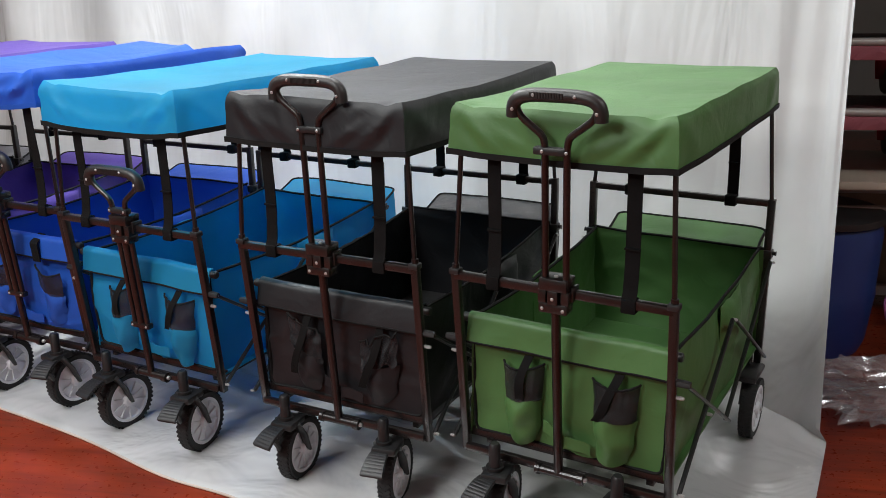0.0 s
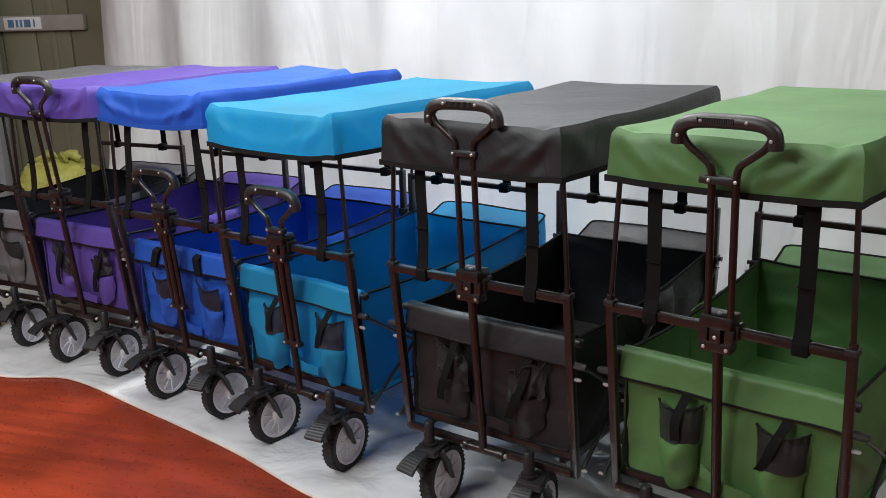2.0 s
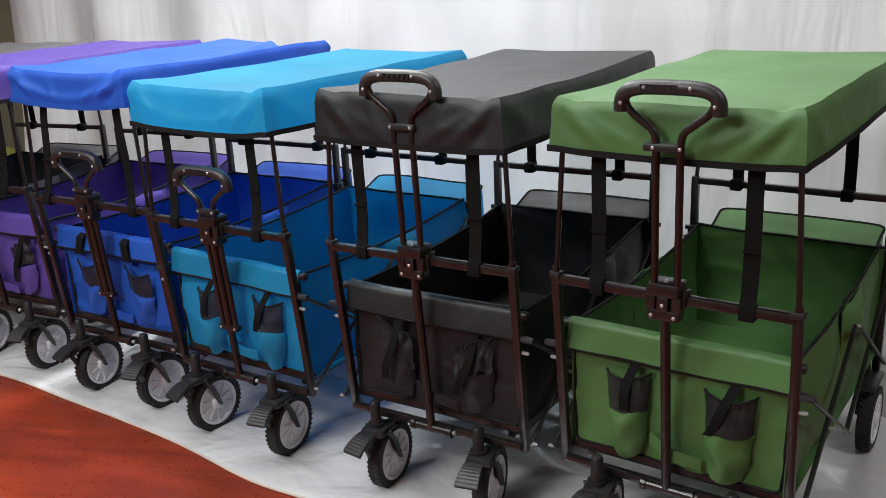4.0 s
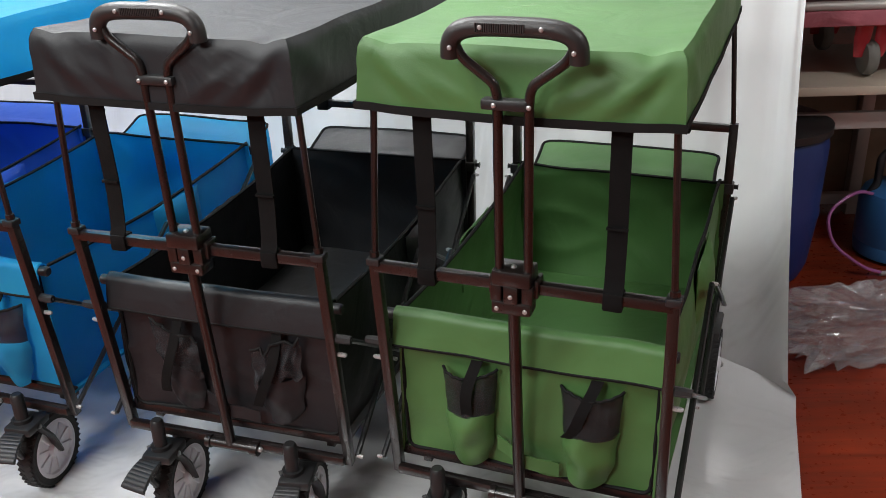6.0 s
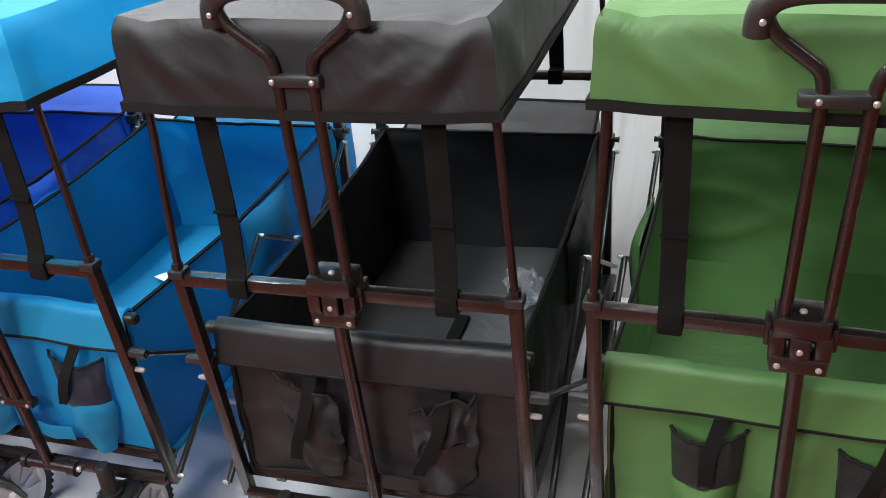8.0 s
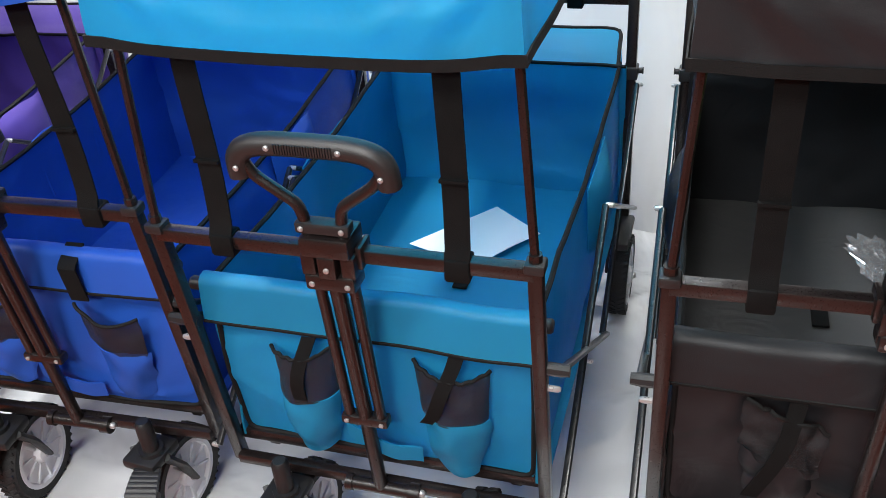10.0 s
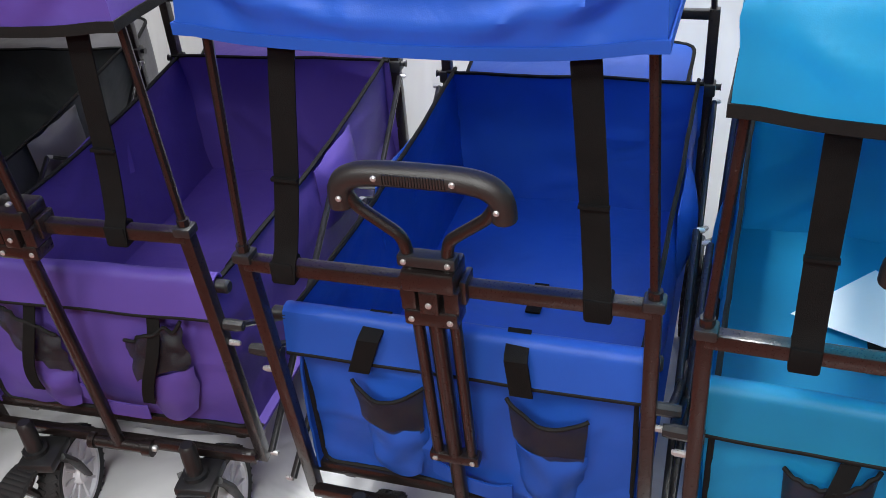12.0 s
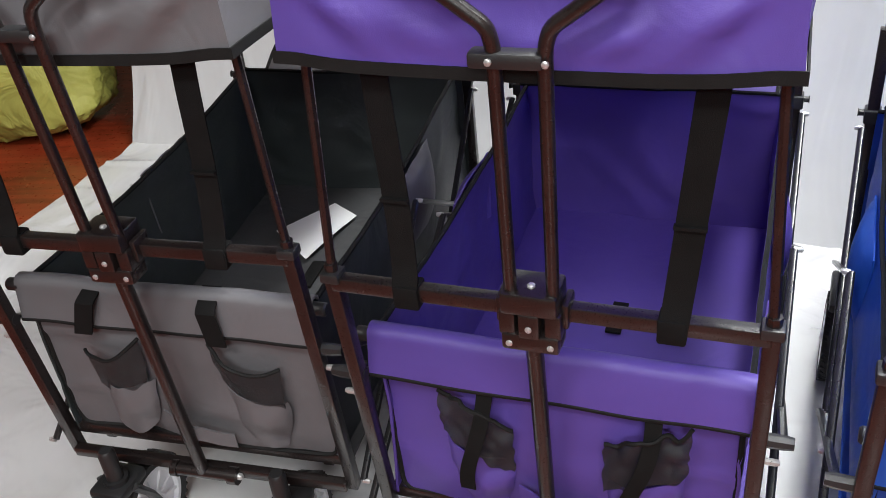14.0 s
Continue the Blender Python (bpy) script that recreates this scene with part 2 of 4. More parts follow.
def backdrop(u, v):
    b, e = pick(BASE, u), pick(EDGE, u)
    back = Vector((0.22, 0.97, 0)).lerp(Vector((0.3, 0.95, 0)), min(1, u * 4)).normalized()
    if v < 0.42:
        p = e.lerp(b, v / 0.42)
        p.z = 0.006 + 0.014 * max(0, ns(p.x, p.y, 0, 3.6) + 0.25 * ns(p.x * 0.4, p.y, 3, 9)) + 0.002 * (1 - abs(ns(p.x * 0.6, p.y, 9, 8)) * 4) * max(0, ns(p.x, p.y, 21, 3))
        p.z += 0.03 * max(0, v / 0.42 - 0.9) * 10 * (0.4 + 0.6 * abs(ns(p.x, p.y, 5, 6)))
        q = Vector((p.x * 0.9 + 0.3 * p.y, p.y * 1.6, 0)) * 2.6
        fold = max(0, 1 - 7 * abs(noise.noise(q))) ** 2 * (0.5 + 0.5 * ns(p.x, p.y, 40, 1.7))
        fine = max(0, 1 - 6 * abs(ns(p.x, p.y, 60, 7.5))) ** 2 * max(0, ns(p.x, p.y, 70, 2) + 0.2)
        p.z += (0.017 * fold + 0.003 * fine) * min(1, v * 14) * min(1, 0.15 + max(0, 0.85 - p.x))
        if v == 0:
            p.z = 0.003
        return p
    h = (v - 0.42) / 0.58
    z = 2.75 * h
    lean = 0.46 * (1 - math.exp(-z * 1.9)) * (1 - 0.6 * min(1, u * 3)) + 0.05 * (1 - math.exp(-z * 4))
    left = max(0, min(1, (u - 0.62) * 6))
    fold = (0.004 + 0.032 * left) * math.sin(u * 82 + 2.5 * ns(u * 9, z * 0.4, 0, 1)) * min(1, z * 1.2)
    fold += 0.05 * left * math.exp(-((u - 0.80) * 60) ** 2)
    fold += 0.022 * ns(u * 12, z * 0.6, 1, 1) * min(1, z * 2)
    p = b + back * (lean + fold)
    p.x -= (0.02 + 0.02 * z) * max(0, 1 - u * 8)
    p.z = 0.03 + z
    return p


cloth_ob = tagged(part("backdrop", sheet(B(), backdrop, 400, 210), TARP), "white cloth backdrop hung up and swept over the floor", "backdrop", kind="structure")


HEM = material("cream_hem", (0.55, 0.45, 0.38), 0.7)
part("hem", tube(B(), [backdrop(i / 300, 0) + Vector((0, 0, 0.002)) for i in range(301)], 0.0035, 6), HEM, cloth_ob)


# ---- wagon ----
def canopy_shape(seed, ridge, sag, lift, drop):
    """The canopy as one draped cloth: u runs across skirt, top, skirt; v from front skirt to back skirt."""
    hw, y0, y1, top = 0.236, -0.016, 0.908, 1.048 + lift

    def lay(s, lo, hi):
        """s in 0..1 over skirt, span, skirt: place along the span and how far down the skirt (0..1)."""
        if s < 0.2:
            return lo, 1 - s / 0.2
        if s > 0.8:
            return hi, (s - 0.8) / 0.2
        return lo + (hi - lo) * (s - 0.2) / 0.6, 0

    def f(u, v):
        x, dx = lay(u, -hw, hw)
        y, dy = lay(v, y0, y1)
        d = max(dx, dy)
        a, c = x / hw, (y - y0) / (y1 - y0)
        z = top - sag * (1 - a * a) * (0.45 + 0.55 * math.sin(math.pi * c)) + 0.006 * ns(x, y, seed, 5) * (1 - 0.8 * d) - 0.003 * math.sin(math.pi * c)
        if ridge:
            edge = 0.85 - 0.9 * c
            z -= 0.034 * math.sin(math.pi * max(0, min(1, (a - edge) / (1 - edge)))) * min(1, c * 3) + 0.008 * math.exp(-((a - edge) * 9) ** 2) * -min(1, c * 4)
        near = max(0, 1 - min(1 - abs(a), 1) * 5) * max(0, 1 - min(c, 1 - c) * 8)
        z -= 0.006 * math.exp(-((1 - abs(a) - 0.16) * 14) ** 2 - (c * 30) ** 2) * (1 if a > 0 else 0.6) * (1 - d)
        z += 0.005 * near * (1 if c < 0.5 else 0) * (1 - d)
        if d > 0:
            # skirts hang, flare a little and pucker below the corners
            flare = 0.006 * d + 0.002 * ns(x * 2 + seed, y * 2, d * 0.6, 4) * d
            corner = math.exp(-((1 - abs(a)) * 6) ** 2) if dy > 0 else math.exp(-(min(c, 1 - c) * 9) ** 2)
            if dy > 0:
                dist = 1 - abs(a)
                def crease(t, k):
                    return max(0, 1 - abs(t) * k)
                near1 = crease(dist - 0.04 - 0.46 * d, 7) - 0.6 * crease(dist - 0.02 - 0.24 * d, 10) + 0.45 * crease(dist - 0.1 - 0.75 * d, 8)
                swag = math.exp(-((d - 0.25 - 0.5 * (1 - a * a)) * 7) ** 2) * sag / 0.02
                far1 = math.exp(-((dist - 0.55 - 0.3 * ns(seed, a, 0, 2) - 0.2 * d) * 12) ** 2)
                flare += (0.0085 * near1 * (1.0 if a > 0 else 0.7) + 0.004 * far1 + 0.006 * swag) * math.sin(math.pi * d)
            else:
                dist = min(c, 1 - c)
                flare += 0.006 * math.exp(-((dist - 0.02 - 0.13 * d) * 20) ** 2) * math.sin(math.pi * d)
            z -= drop * d * (1 - 0.03 * corner) - (0.002 * ns(x * 2, y * 2, seed, 2) * d)
            r = 0.007
            inn = -r * (1 - (1 - min(1, d * 5)) ** 2)
            if dx > 0 and dy > 0:
                k = 1.0
                x += math.copysign((flare * k - inn), a)
                y += (flare * k - inn) * (-1 if c < 0.5 else 1)
            elif dx > 0:
                x += math.copysign(flare - inn, a)
            else:
                y += (flare - inn) * (-1 if c < 0.5 else 1)
        return Vector((x, y, z))
    return f


def canopy(parent, cloth, seed, ridge, sag, lift, binding, drop):
    f = canopy_shape(seed, ridge, sag, lift, drop)
    n = 14
    us = [0.2 * i / n for i in range(n)] + [0.2 + 0.6 * i / 56 for i in range(57)] + [0.8 + 0.2 * i / n for i in range(1, n + 1)]
    vsx = [0.2 * i / n for i in range(n)] + [0.2 + 0.6 * i / 70 for i in range(71)] + [0.8 + 0.2 * i / n for i in range(1, n + 1)]
    last_u, last_v = len(us) - 1, len(vsx) - 1
    bm = B()
    grid = {}
    for i, u in enumerate(us):
        for j, v in enumerate(vsx):
            du, dv = max(n - i, i - last_u + n, 0), max(n - j, j - last_v + n, 0)
            if du and dv and du != dv:
                continue
            grid[i, j] = bm.verts.new(f(u, v))
    for i in range(last_u):
        for j in range(last_v):
            q = [grid.get(k) for k in ((i, j), (i + 1, j), (i + 1, j + 1), (i, j + 1))]
            if all(q):
                bm.faces.new(q)
    # sew each corner: the skirts of the two sides share the diagonal
    for ci, cj, si, sj in ((n, n, -1, -1), (last_u - n, n, 1, -1), (n, last_v - n, -1, 1), (last_u - n, last_v - n, 1, 1)):
        for k in range(n):
            a, b = grid[ci + si * k, cj + sj * k], grid[ci + si * (k + 1), cj + sj * (k + 1)]
            p, q = grid[ci, cj + sj * k], grid[ci, cj + sj * (k + 1)]
            r, t = grid[ci + si * k, cj], grid[ci + si * (k + 1), cj]
            for face in ((p, q, b, a), (r, t, b, a)):
                face = list(dict.fromkeys(face))
                if len(face) > 2:
                    bm.faces.new(face)
    ob = part("canopy", bm, cloth, parent, "nylon canopy with a hanging skirt")
    mid_u, mid_v = [u for u in us if 0.2 <= u <= 0.8][1:-1], [v for v in vsx if 0.2 <= v <= 0.8][1:-1]
    rim = [f(0, 0)] + [f(u, 0) for u in mid_u] + [f(1, 0)] + [f(1, v) for v in mid_v] + [f(1, 1)] + [f(u, 1) for u in reversed(mid_u)] + [f(0, 1)] + [f(0, v) for v in reversed(mid_v)]
    bm = B()
    vs = [(bm.verts.new(p + Vector((0, 0, 0.009)) + o), bm.verts.new(p - Vector((0, 0, 0.004)) + o)) for p in rim for o in [Vector((math.copysign(0.003, p.x) if abs(p.x) > 0.234 else 0, -0.003 if p.y < 0 else (0.003 if p.y > 0.903 else 0), 0))]]
    for (a, b), (c, d) in zip(vs, vs[1:] + vs[:1]):
        bm.faces.new((a, b, d, c))
    bm.normal_update()
    bmesh.ops.solidify(bm, geom=bm.faces[:], thickness=0.002)
    part("canopy_binding", bm, PIPING if binding else cloth, ob)
    return ob


def wheel(parent, x, y, turn=0.0):
    """A wheel with a treaded tyre and a spoked rim; x, y: its ground point."""
    R, w = 0.088, 0.038
    m = pose(x, y, R, 0, 0, turn)
    bm = B()
    lathe(bm, [(R - 0.022, -w / 2 + 0.002), (R - 0.006, -w / 2), (R - 0.0015, -w / 2 + 0.006), (R, -w / 4), (R, w / 4), (R - 0.0015, w / 2 - 0.006), (R - 0.006, w / 2), (R - 0.022, w / 2 - 0.002)], m, 40, False)
    for k in range(40):
        a = 2 * math.pi * k / 40
        for s in (-1, 1):
            mm = m @ Matrix.Rotation(a + (0.08 if s > 0 else 0), 4, "X") @ Matrix.Translation((s * w * 0.27, 0, R)) @ Matrix.Rotation(s * 0.5, 4, "Z")
            box(bm, -w * 0.2, w * 0.2, -0.0032, 0.0032, -0.003, 0.0014, 0, mm)
    wh = part("wheel", bm, RUBBER, parent)
    wh.data.name = "tyre"
    bm = B()
    rr = R - 0.02
    lathe(bm, [(rr, -w / 2 + 0.003), (rr, w / 2 - 0.001), (rr - 0.008, w / 2 - 0.001), (rr - 0.011, w / 2 - 0.008), (0.022, w / 2 - 0.007), (0.017, w / 2 + 0.004), (0.008, w / 2 + 0.006)], m, 36)
    lathe(bm, [(rr - 0.001, -w / 2 + 0.001), (rr - 0.008, -w / 2 + 0.001), (rr - 0.011, -w / 2 + 0.008), (0.022, -w / 2 + 0.007), (0.008, -w / 2 - 0.004)], m, 36)
    for k in range(10):
        for s in (-1, 1):
            mm = m @ Matrix.Rotation(2 * math.pi * k / 10, 4, "X")
            box(bm, s * (w / 2 - 0.009), s * (w / 2 - 0.0035), -0.0025, 0.0025, 0.016, rr - 0.009, 0, mm)
    part("rim", bm, RIM, wh, "pale grey spoked plastic rim")
    bm = B()
    bolt(bm, m @ Vector((w / 2 + 0.006, 0, 0)), m.to_3x3() @ Vector((1, 0, 0)), 0.007, 0.006)
    part("axle_bolt", bm, CHROME, wh)
    return wh


def caster(parent, x, y, turn, pedal_turn):
    wheel(parent, x, y + 0.052, turn)
    m = pose(x, y + 0.052, 0, 0, 0, turn)
    bm = B()
    for s in (-1, 1):
        tube(bm, [m @ Vector((s * 0.027, 0, 0.088)), m @ Vector((s * 0.027, -0.02, 0.14)), m @ Vector((s * 0.022, -0.05, 0.186))], [0.013, 0.016, 0.02], 8, flat=0.42)
    box(bm, -0.032, 0.032, -0.085, -0.012, 0.176, 0.196, 0.006, m)
    part("fork", bm, PLASTIC, parent)
    bm = B()
    tube(bm, [(x, y, 0.19), (x, y, 0.258), (x, y, 0.264)], [0.014, 0.014, 0.010], 12)
    tube(bm, [(x, y, 0.192), (x, y, 0.204)], 0.021, 12)
    part("stem", bm, PLASTIC, parent)
    pm = pose(x, y, 0, 0, 0, pedal_turn)
    bm = B()
    sheet(bm, lambda u, v: pm @ Vector(((u - 0.5) * (0.044 + 0.014 * v), -0.03 - 0.062 * v, 0.178 - 0.028 * v * v + 0.0014 * math.sin(v * 50))), 4, 64, 0.008)
    tube(bm, [pm @ Vector((0, -0.02, 0.176)), pm @ Vector((0, -0.045, 0.15)), pm @ Vector((0.0, -0.03, 0.12))], [0.012, 0.010, 0.007], 8)
    part("brake_pedal", bm, PLASTIC, parent, "ribbed black brake pedal")


def handle(parent, up, side, lean):
    """The telescopic pull handle, which leans forward as it rises; up: how far it is drawn out; side, lean: its slant."""
    def at(x, z, out=0.0):
        return Vector((x + side * max(0, z - 0.66), -0.016 - (lean if z > 0.66 else 0.09) * (z - 0.66) - out, z))

    low = 0.712 + up
    bm = B()
    for s in (-1, 1):
        tube(bm, rounded([at(s * 0.0235, low - 0.345), at(s * 0.0235, low + 0.01), at(s * 0.028, low + 0.03), at(s * 0.078, low + 0.068), at(s * 0.0885, low + 0.096)], 0.02, 4), 0.0075, 10)
    h = part("pull_handle", bm, FRAME, parent)
    bm = B()
    arch = [math.pi * (1 - i / 30) for i in range(31)]
    tube(bm, [at(math.copysign(0.0925 * abs(math.cos(a)) ** 0.5, math.cos(a)), low + 0.066 + 0.046 * math.sin(a) ** 0.55) for a in arch], 0.0142, 12)
    for k in range(22):
        x = -0.034 + 0.068 * k / 21
        p = at(x, low + 0.112, 0.0135)
        box(bm, x - 0.0009, x + 0.0009, p.y - 0.002, p.y + 0.002, p.z - 0.006, p.z + 0.006)
    part("grip", bm, GRIP, h, "rounded black plastic grip")
    for x, z in ((-0.088, 0.082), (0.088, 0.082), (-0.043, 0.1125), (0.043, 0.1125)):
        part("rivet", bolt(B(), at(x, low + z, 0.0135), (0, -1, 0), 0.0036, 0.003), CHROME, h)
    for z in (low, low - 0.342):
        p = at(0, z)
        bm = B()
        box(bm, -0.035, 0.035, p.y - 0.0105, p.y + 0.0105, z - 0.008, z + 0.008, 0.004)
        part("collar", bm, PLASTIC if z == low else FRAME, h)
        if up > 0 and z != low:
            continue
        for x in (-0.026, 0.026):
            part("rivet", bolt(B(), at(x, z, 0.0105), (0, -1, 0), 0.0037, 0.003), CHROME, h)
    part("pole", tube(B(), [at(0, 0.63), at(0, 0.215)], 0.0105, 10), FRAME, parent)
    y0 = at(0, 0.212).y
    bm = B()
    tube(bm, [(-0.05, y0, 0.212), (0.05, y0, 0.212)], 0.011, 10)
    tube(bm, [(0.046, y0, 0.212), (0.062, y0, 0.212)], 0.015, 10)
    tube(bm, [(-0.056, y0, 0.212), (-0.045, y0, 0.212)], 0.014, 10)
    part("pivot", bm, FRAME, parent)
    part("pivot_bolt", bolt(B(), (0.062, y0, 0.212), (1, 0, 0), 0.006, 0.008), CHROME, parent)
    c = part("handle_clamp", box(B(), -0.032, 0.032, -0.034, 0.018, 0.672, 0.700, 0.004), FRAME, parent, "stepped steel clamp on the crossbar")
    for s in (-1, 1):
        part("clamp_jaw", box(B(), s * 0.026 - 0.0095, s * 0.026 + 0.0095, -0.030, 0.014, 0.642, 0.674, 0.003), FRAME, c)
        part("clamp_ear", box(B(), s * 0.037 - 0.004, s * 0.037 + 0.004, -0.018, 0.016, 0.650, 0.682, 0.002), FRAME, c)
    part("clamp_tongue", box(B(), -0.012, 0.012, -0.0345, -0.002, 0.642, 0.674, 0.003), FRAME, c)
    part("clamp_foot", box(B(), -0.033, 0.033, -0.032, 0.006, 0.622, 0.645, 0.004), FRAME, c)
    for x, z in ((-0.0235, 0.632), (0.0235, 0.632), (0, 0.656)):
        part("screw", bolt(B(), (x, -0.0315 if z < 0.64 else -0.034, z), (0, -1, 0), 0.004, 0.003), CHROME, c)
    part("screw", bolt(B(), (0, -0.014, 0.699), (0, 0, 1), 0.0048, 0.005), CHROME, c)


def strap(parent, x, y, z0, z1, lean=0.0, w=0.031, out=-1):
    bm = B()
    sheet(bm, lambda u, v: Vector((x + (u - 0.5) * w + lean * v, y + out * (0.014 if v < 0.12 else 0.010 - 0.018 * v) + 0.006 * math.sin(v * 5), z0 + (z1 - z0) * v)), 2, 24, 0.0025)
    box(bm, x - w / 2 - 0.001 + lean * 0.42, x + w / 2 + 0.001 + lean * 0.42, y + 0.0028 + out * 0.0024 - 0.0035, y + 0.0028 + out * 0.0024 + 0.0035, z0 + (z1 - z0) * 0.42, z0 + (z1 - z0) * 0.42 + 0.004)
    part("canopy_strap", bm, WEB, parent)
    bm = B()
    box(bm, x - w / 2, x + w / 2, y - 0.0145, y + 0.0145, z0 - 0.004, z0 + 0.027, 0.003)
    part("strap_loop", bm, WEB, parent)


def wagon(name, x, y, yaw, cloth, inner, seed, up, label, lift=0.0, ridge=0.0, sag=0.012, binding=True, pocket="pouch", front_loops=False, turns=(8, -6), strap_at=((-0.152, -0.002), (0.158, 0.0)), handle_slant=(0.037, 0.128), drop=0.115):
    root = new(name)
    root.matrix_world = pose(x, y, 0, 0, 0, yaw)
    tagged(root, label, "wagon", group="folding canopy wagons in a row")
    body, lining = CLOTH[cloth], CLOTH[inner]

    # steel frame
    for s in (-1, 1):
        part("front_upright", beam(B(), (s * 0.25, 0.048, 0.2), (s * 0.25, 0.0, 0.671), 0.018, 0.018, up=(0, 1, 0)), FRAME, root)
        part("rear_upright", beam(B(), (s * 0.262, 0.885, 0.2), (s * 0.262, 0.885, 0.695), 0.02, 0.02, up=(0, 1, 0)), FRAME, root)
        bm = B()
        box(bm, s * 0.25 - 0.0125, s * 0.25 + 0.0125, -0.0125, 0.0125, 0.665, 0.679, 0.003)
        part("end_cap", bm, PLASTIC, root)
        for yy in (0.0, 0.885):
            xx = 0.25 if yy == 0 else 0.262
            bm = B()
            tube(bm, [(s * xx, yy, 0.672), (s * 0.230, yy + 0.004, 1.036 + lift)], 0.0058, 8)
            tube(bm, [(s * xx, yy, 0.675), (s * xx, yy, 0.689)], 0.0085, 8)
            part("canopy_pole", bm, FRAME, root)
        # folding side links
        o = s * 0.276
        links = [((o, 0.03, 0.235), (o, 0.43, 0.50)), ((o, 0.02, 0.50), (o + s * 0.008, 0.44, 0.225)), ((o, 0.863, 0.52), (o, 0.44, 0.225)), ((o + s * 0.008, 0.863, 0.235), (o + s * 0.008, 0.43, 0.50))]
        for p, q in links:
            bm = B()
            tube(bm, [p, Vector(p).lerp(Vector(q), 0.5), q], 0.0062, 8, flat=0.8)
            part("side_link", bm, LINK, root)
        for p in ((o, 0.03, 0.235), (o, 0.02, 0.50), (o, 0.863, 0.52), (o, 0.44, 0.225), (o, 0.43, 0.50), (o, 0.863, 0.235), (o, 0.235, 0.335)):
            part("link_bolt", tube(B(), [p, Vector(p) + Vector((s * 0.009, 0, 0)), Vector(p) + Vector((s * 0.012, 0, 0))], [0.0042, 0.0042, 0.003], 8), CHROME, root)
        bm = B()
        box(bm, s * 0.262 - 0.014, s * 0.262 + 0.014, 0.868, 0.901, 0.525, 0.55, 0.003)
        tube(bm, [(s * 0.262, 0.885, 0.54), (s * 0.284, 0.885, 0.54), (s * 0.286, 0.885, 0.54)], [0.006, 0.006, 0.008], 8)
        part("hinge", bm, PLASTIC, root)
        # catch between the side and the upright
        bm = B()
        tube(bm, [(s * 0.24, 0.02, 0.50), (s * 0.275, 0.02, 0.50), (s * 0.288, 0.02, 0.50)], [0.009, 0.009, 0.0075], 8)
        part("catch", bm, PLASTIC, root)
    part("front_crossbar", beam(B(), (-0.25, 0, 0.663), (0.25, 0, 0.663), 0.018, 0.019), FRAME, root)
    part("rear_crossbar", beam(B(), (-0.262, 0.885, 0.683), (0.262, 0.885, 0.683), 0.016, 0.018), FRAME, root)
    part("front_lower_bar", beam(B(), (-0.25, 0.062, 0.246), (0.25, 0.062, 0.246), 0.018, 0.02), FRAME, root)
    part("caster_bar", beam(B(), (-0.245, 0.036, 0.213), (0.245, 0.036, 0.213), 0.016, 0.018), FRAME, root)
    part("rear_lower_bar", beam(B(), (-0.25, 0.873, 0.212), (0.25, 0.873, 0.212), 0.018, 0.02), FRAME, root)
    for s in (-1, 1):
        part("base_rail", beam(B(), (s * 0.2, 0.07, 0.222), (s * 0.2, 0.873, 0.214), 0.018, 0.018), FRAME, root)

    # wheels
    caster(root, -0.15, -0.004, turns[0], -8)
    caster(root, 0.15, -0.004, turns[1], 10)
    for s in (-1, 1):
        wheel(root, s * 0.268, 0.82, 0)
        bm = B()
        beam(bm, (s * 0.24, 0.82, 0.088), (s * 0.24, 0.885, 0.24), 0.016, 0.026, 0.003)
        box(bm, s * 0.255 - 0.03, s * 0.255 + 0.03, 0.76, 0.885, 0.186, 0.205, 0.006)
        part("wheel_bracket", bm, PLASTIC, root)

    # fabric tub
    W0, W1 = 0.236, 0.243

    def side_top(c):
        return 0.545 + 0.012 * c - 0.02 * math.sin(math.pi * c)

    def wrinkle(a, b, c):
        fold = max(0, 1 - 5 * abs(ns(a * 0.8, b, c * 1.3 + seed, 5)))
        return 0.010 * ns(a, b, c + seed, 5) + 0.0025 * ns(a, b, c + seed, 16) - 0.0035 * fold * fold

    def front(u, v):
        xx, zz = (u - 0.5) * 2 * (W0 - 0.006), 0.256 + 0.288 * v
        k = math.sin(math.pi * u) * math.sin(math.pi * min(1, v * 1.1))
        return Vector((xx, 0.058 - 0.012 * k + wrinkle(xx, 0, zz) * 1.5, zz + (0.004 * ns(xx, 1, seed, 8) if v > 0.9 else 0)))
    tub = part("front_panel", sheet(B(), front, 40, 30, 0.004), body, root)

    def flap(u, v):
        xx = (u - 0.5) * 2 * (W0 + 0.006)
        if v < 0.35:
            t = v / 0.35 * math.pi
            yy, zz = 0.056 + 0.012 * math.cos(t), 0.546 + 0.010 * math.sin(t)
        else:
            t = (v - 0.35) / 0.65
            yy, zz = 0.044 - 0.010 * t, 0.546 - 0.056 * t + 0.004 * ns(xx, 2, seed, 7) * t
        return Vector((xx, yy + 0.005 * ns(xx, zz, seed, 9), zz + 0.004 * ns(xx, 0, seed, 6)))
    fp = part("front_flap", sheet(B(), flap, 40, 14, 0.003), body, root)
    bm = B()
    tube(bm, [flap(i / 40, 1.0) + Vector((0, -0.001, 0)) for i in range(41)], 0.0036, 6)
    part("piping", bm, PIPING, fp)
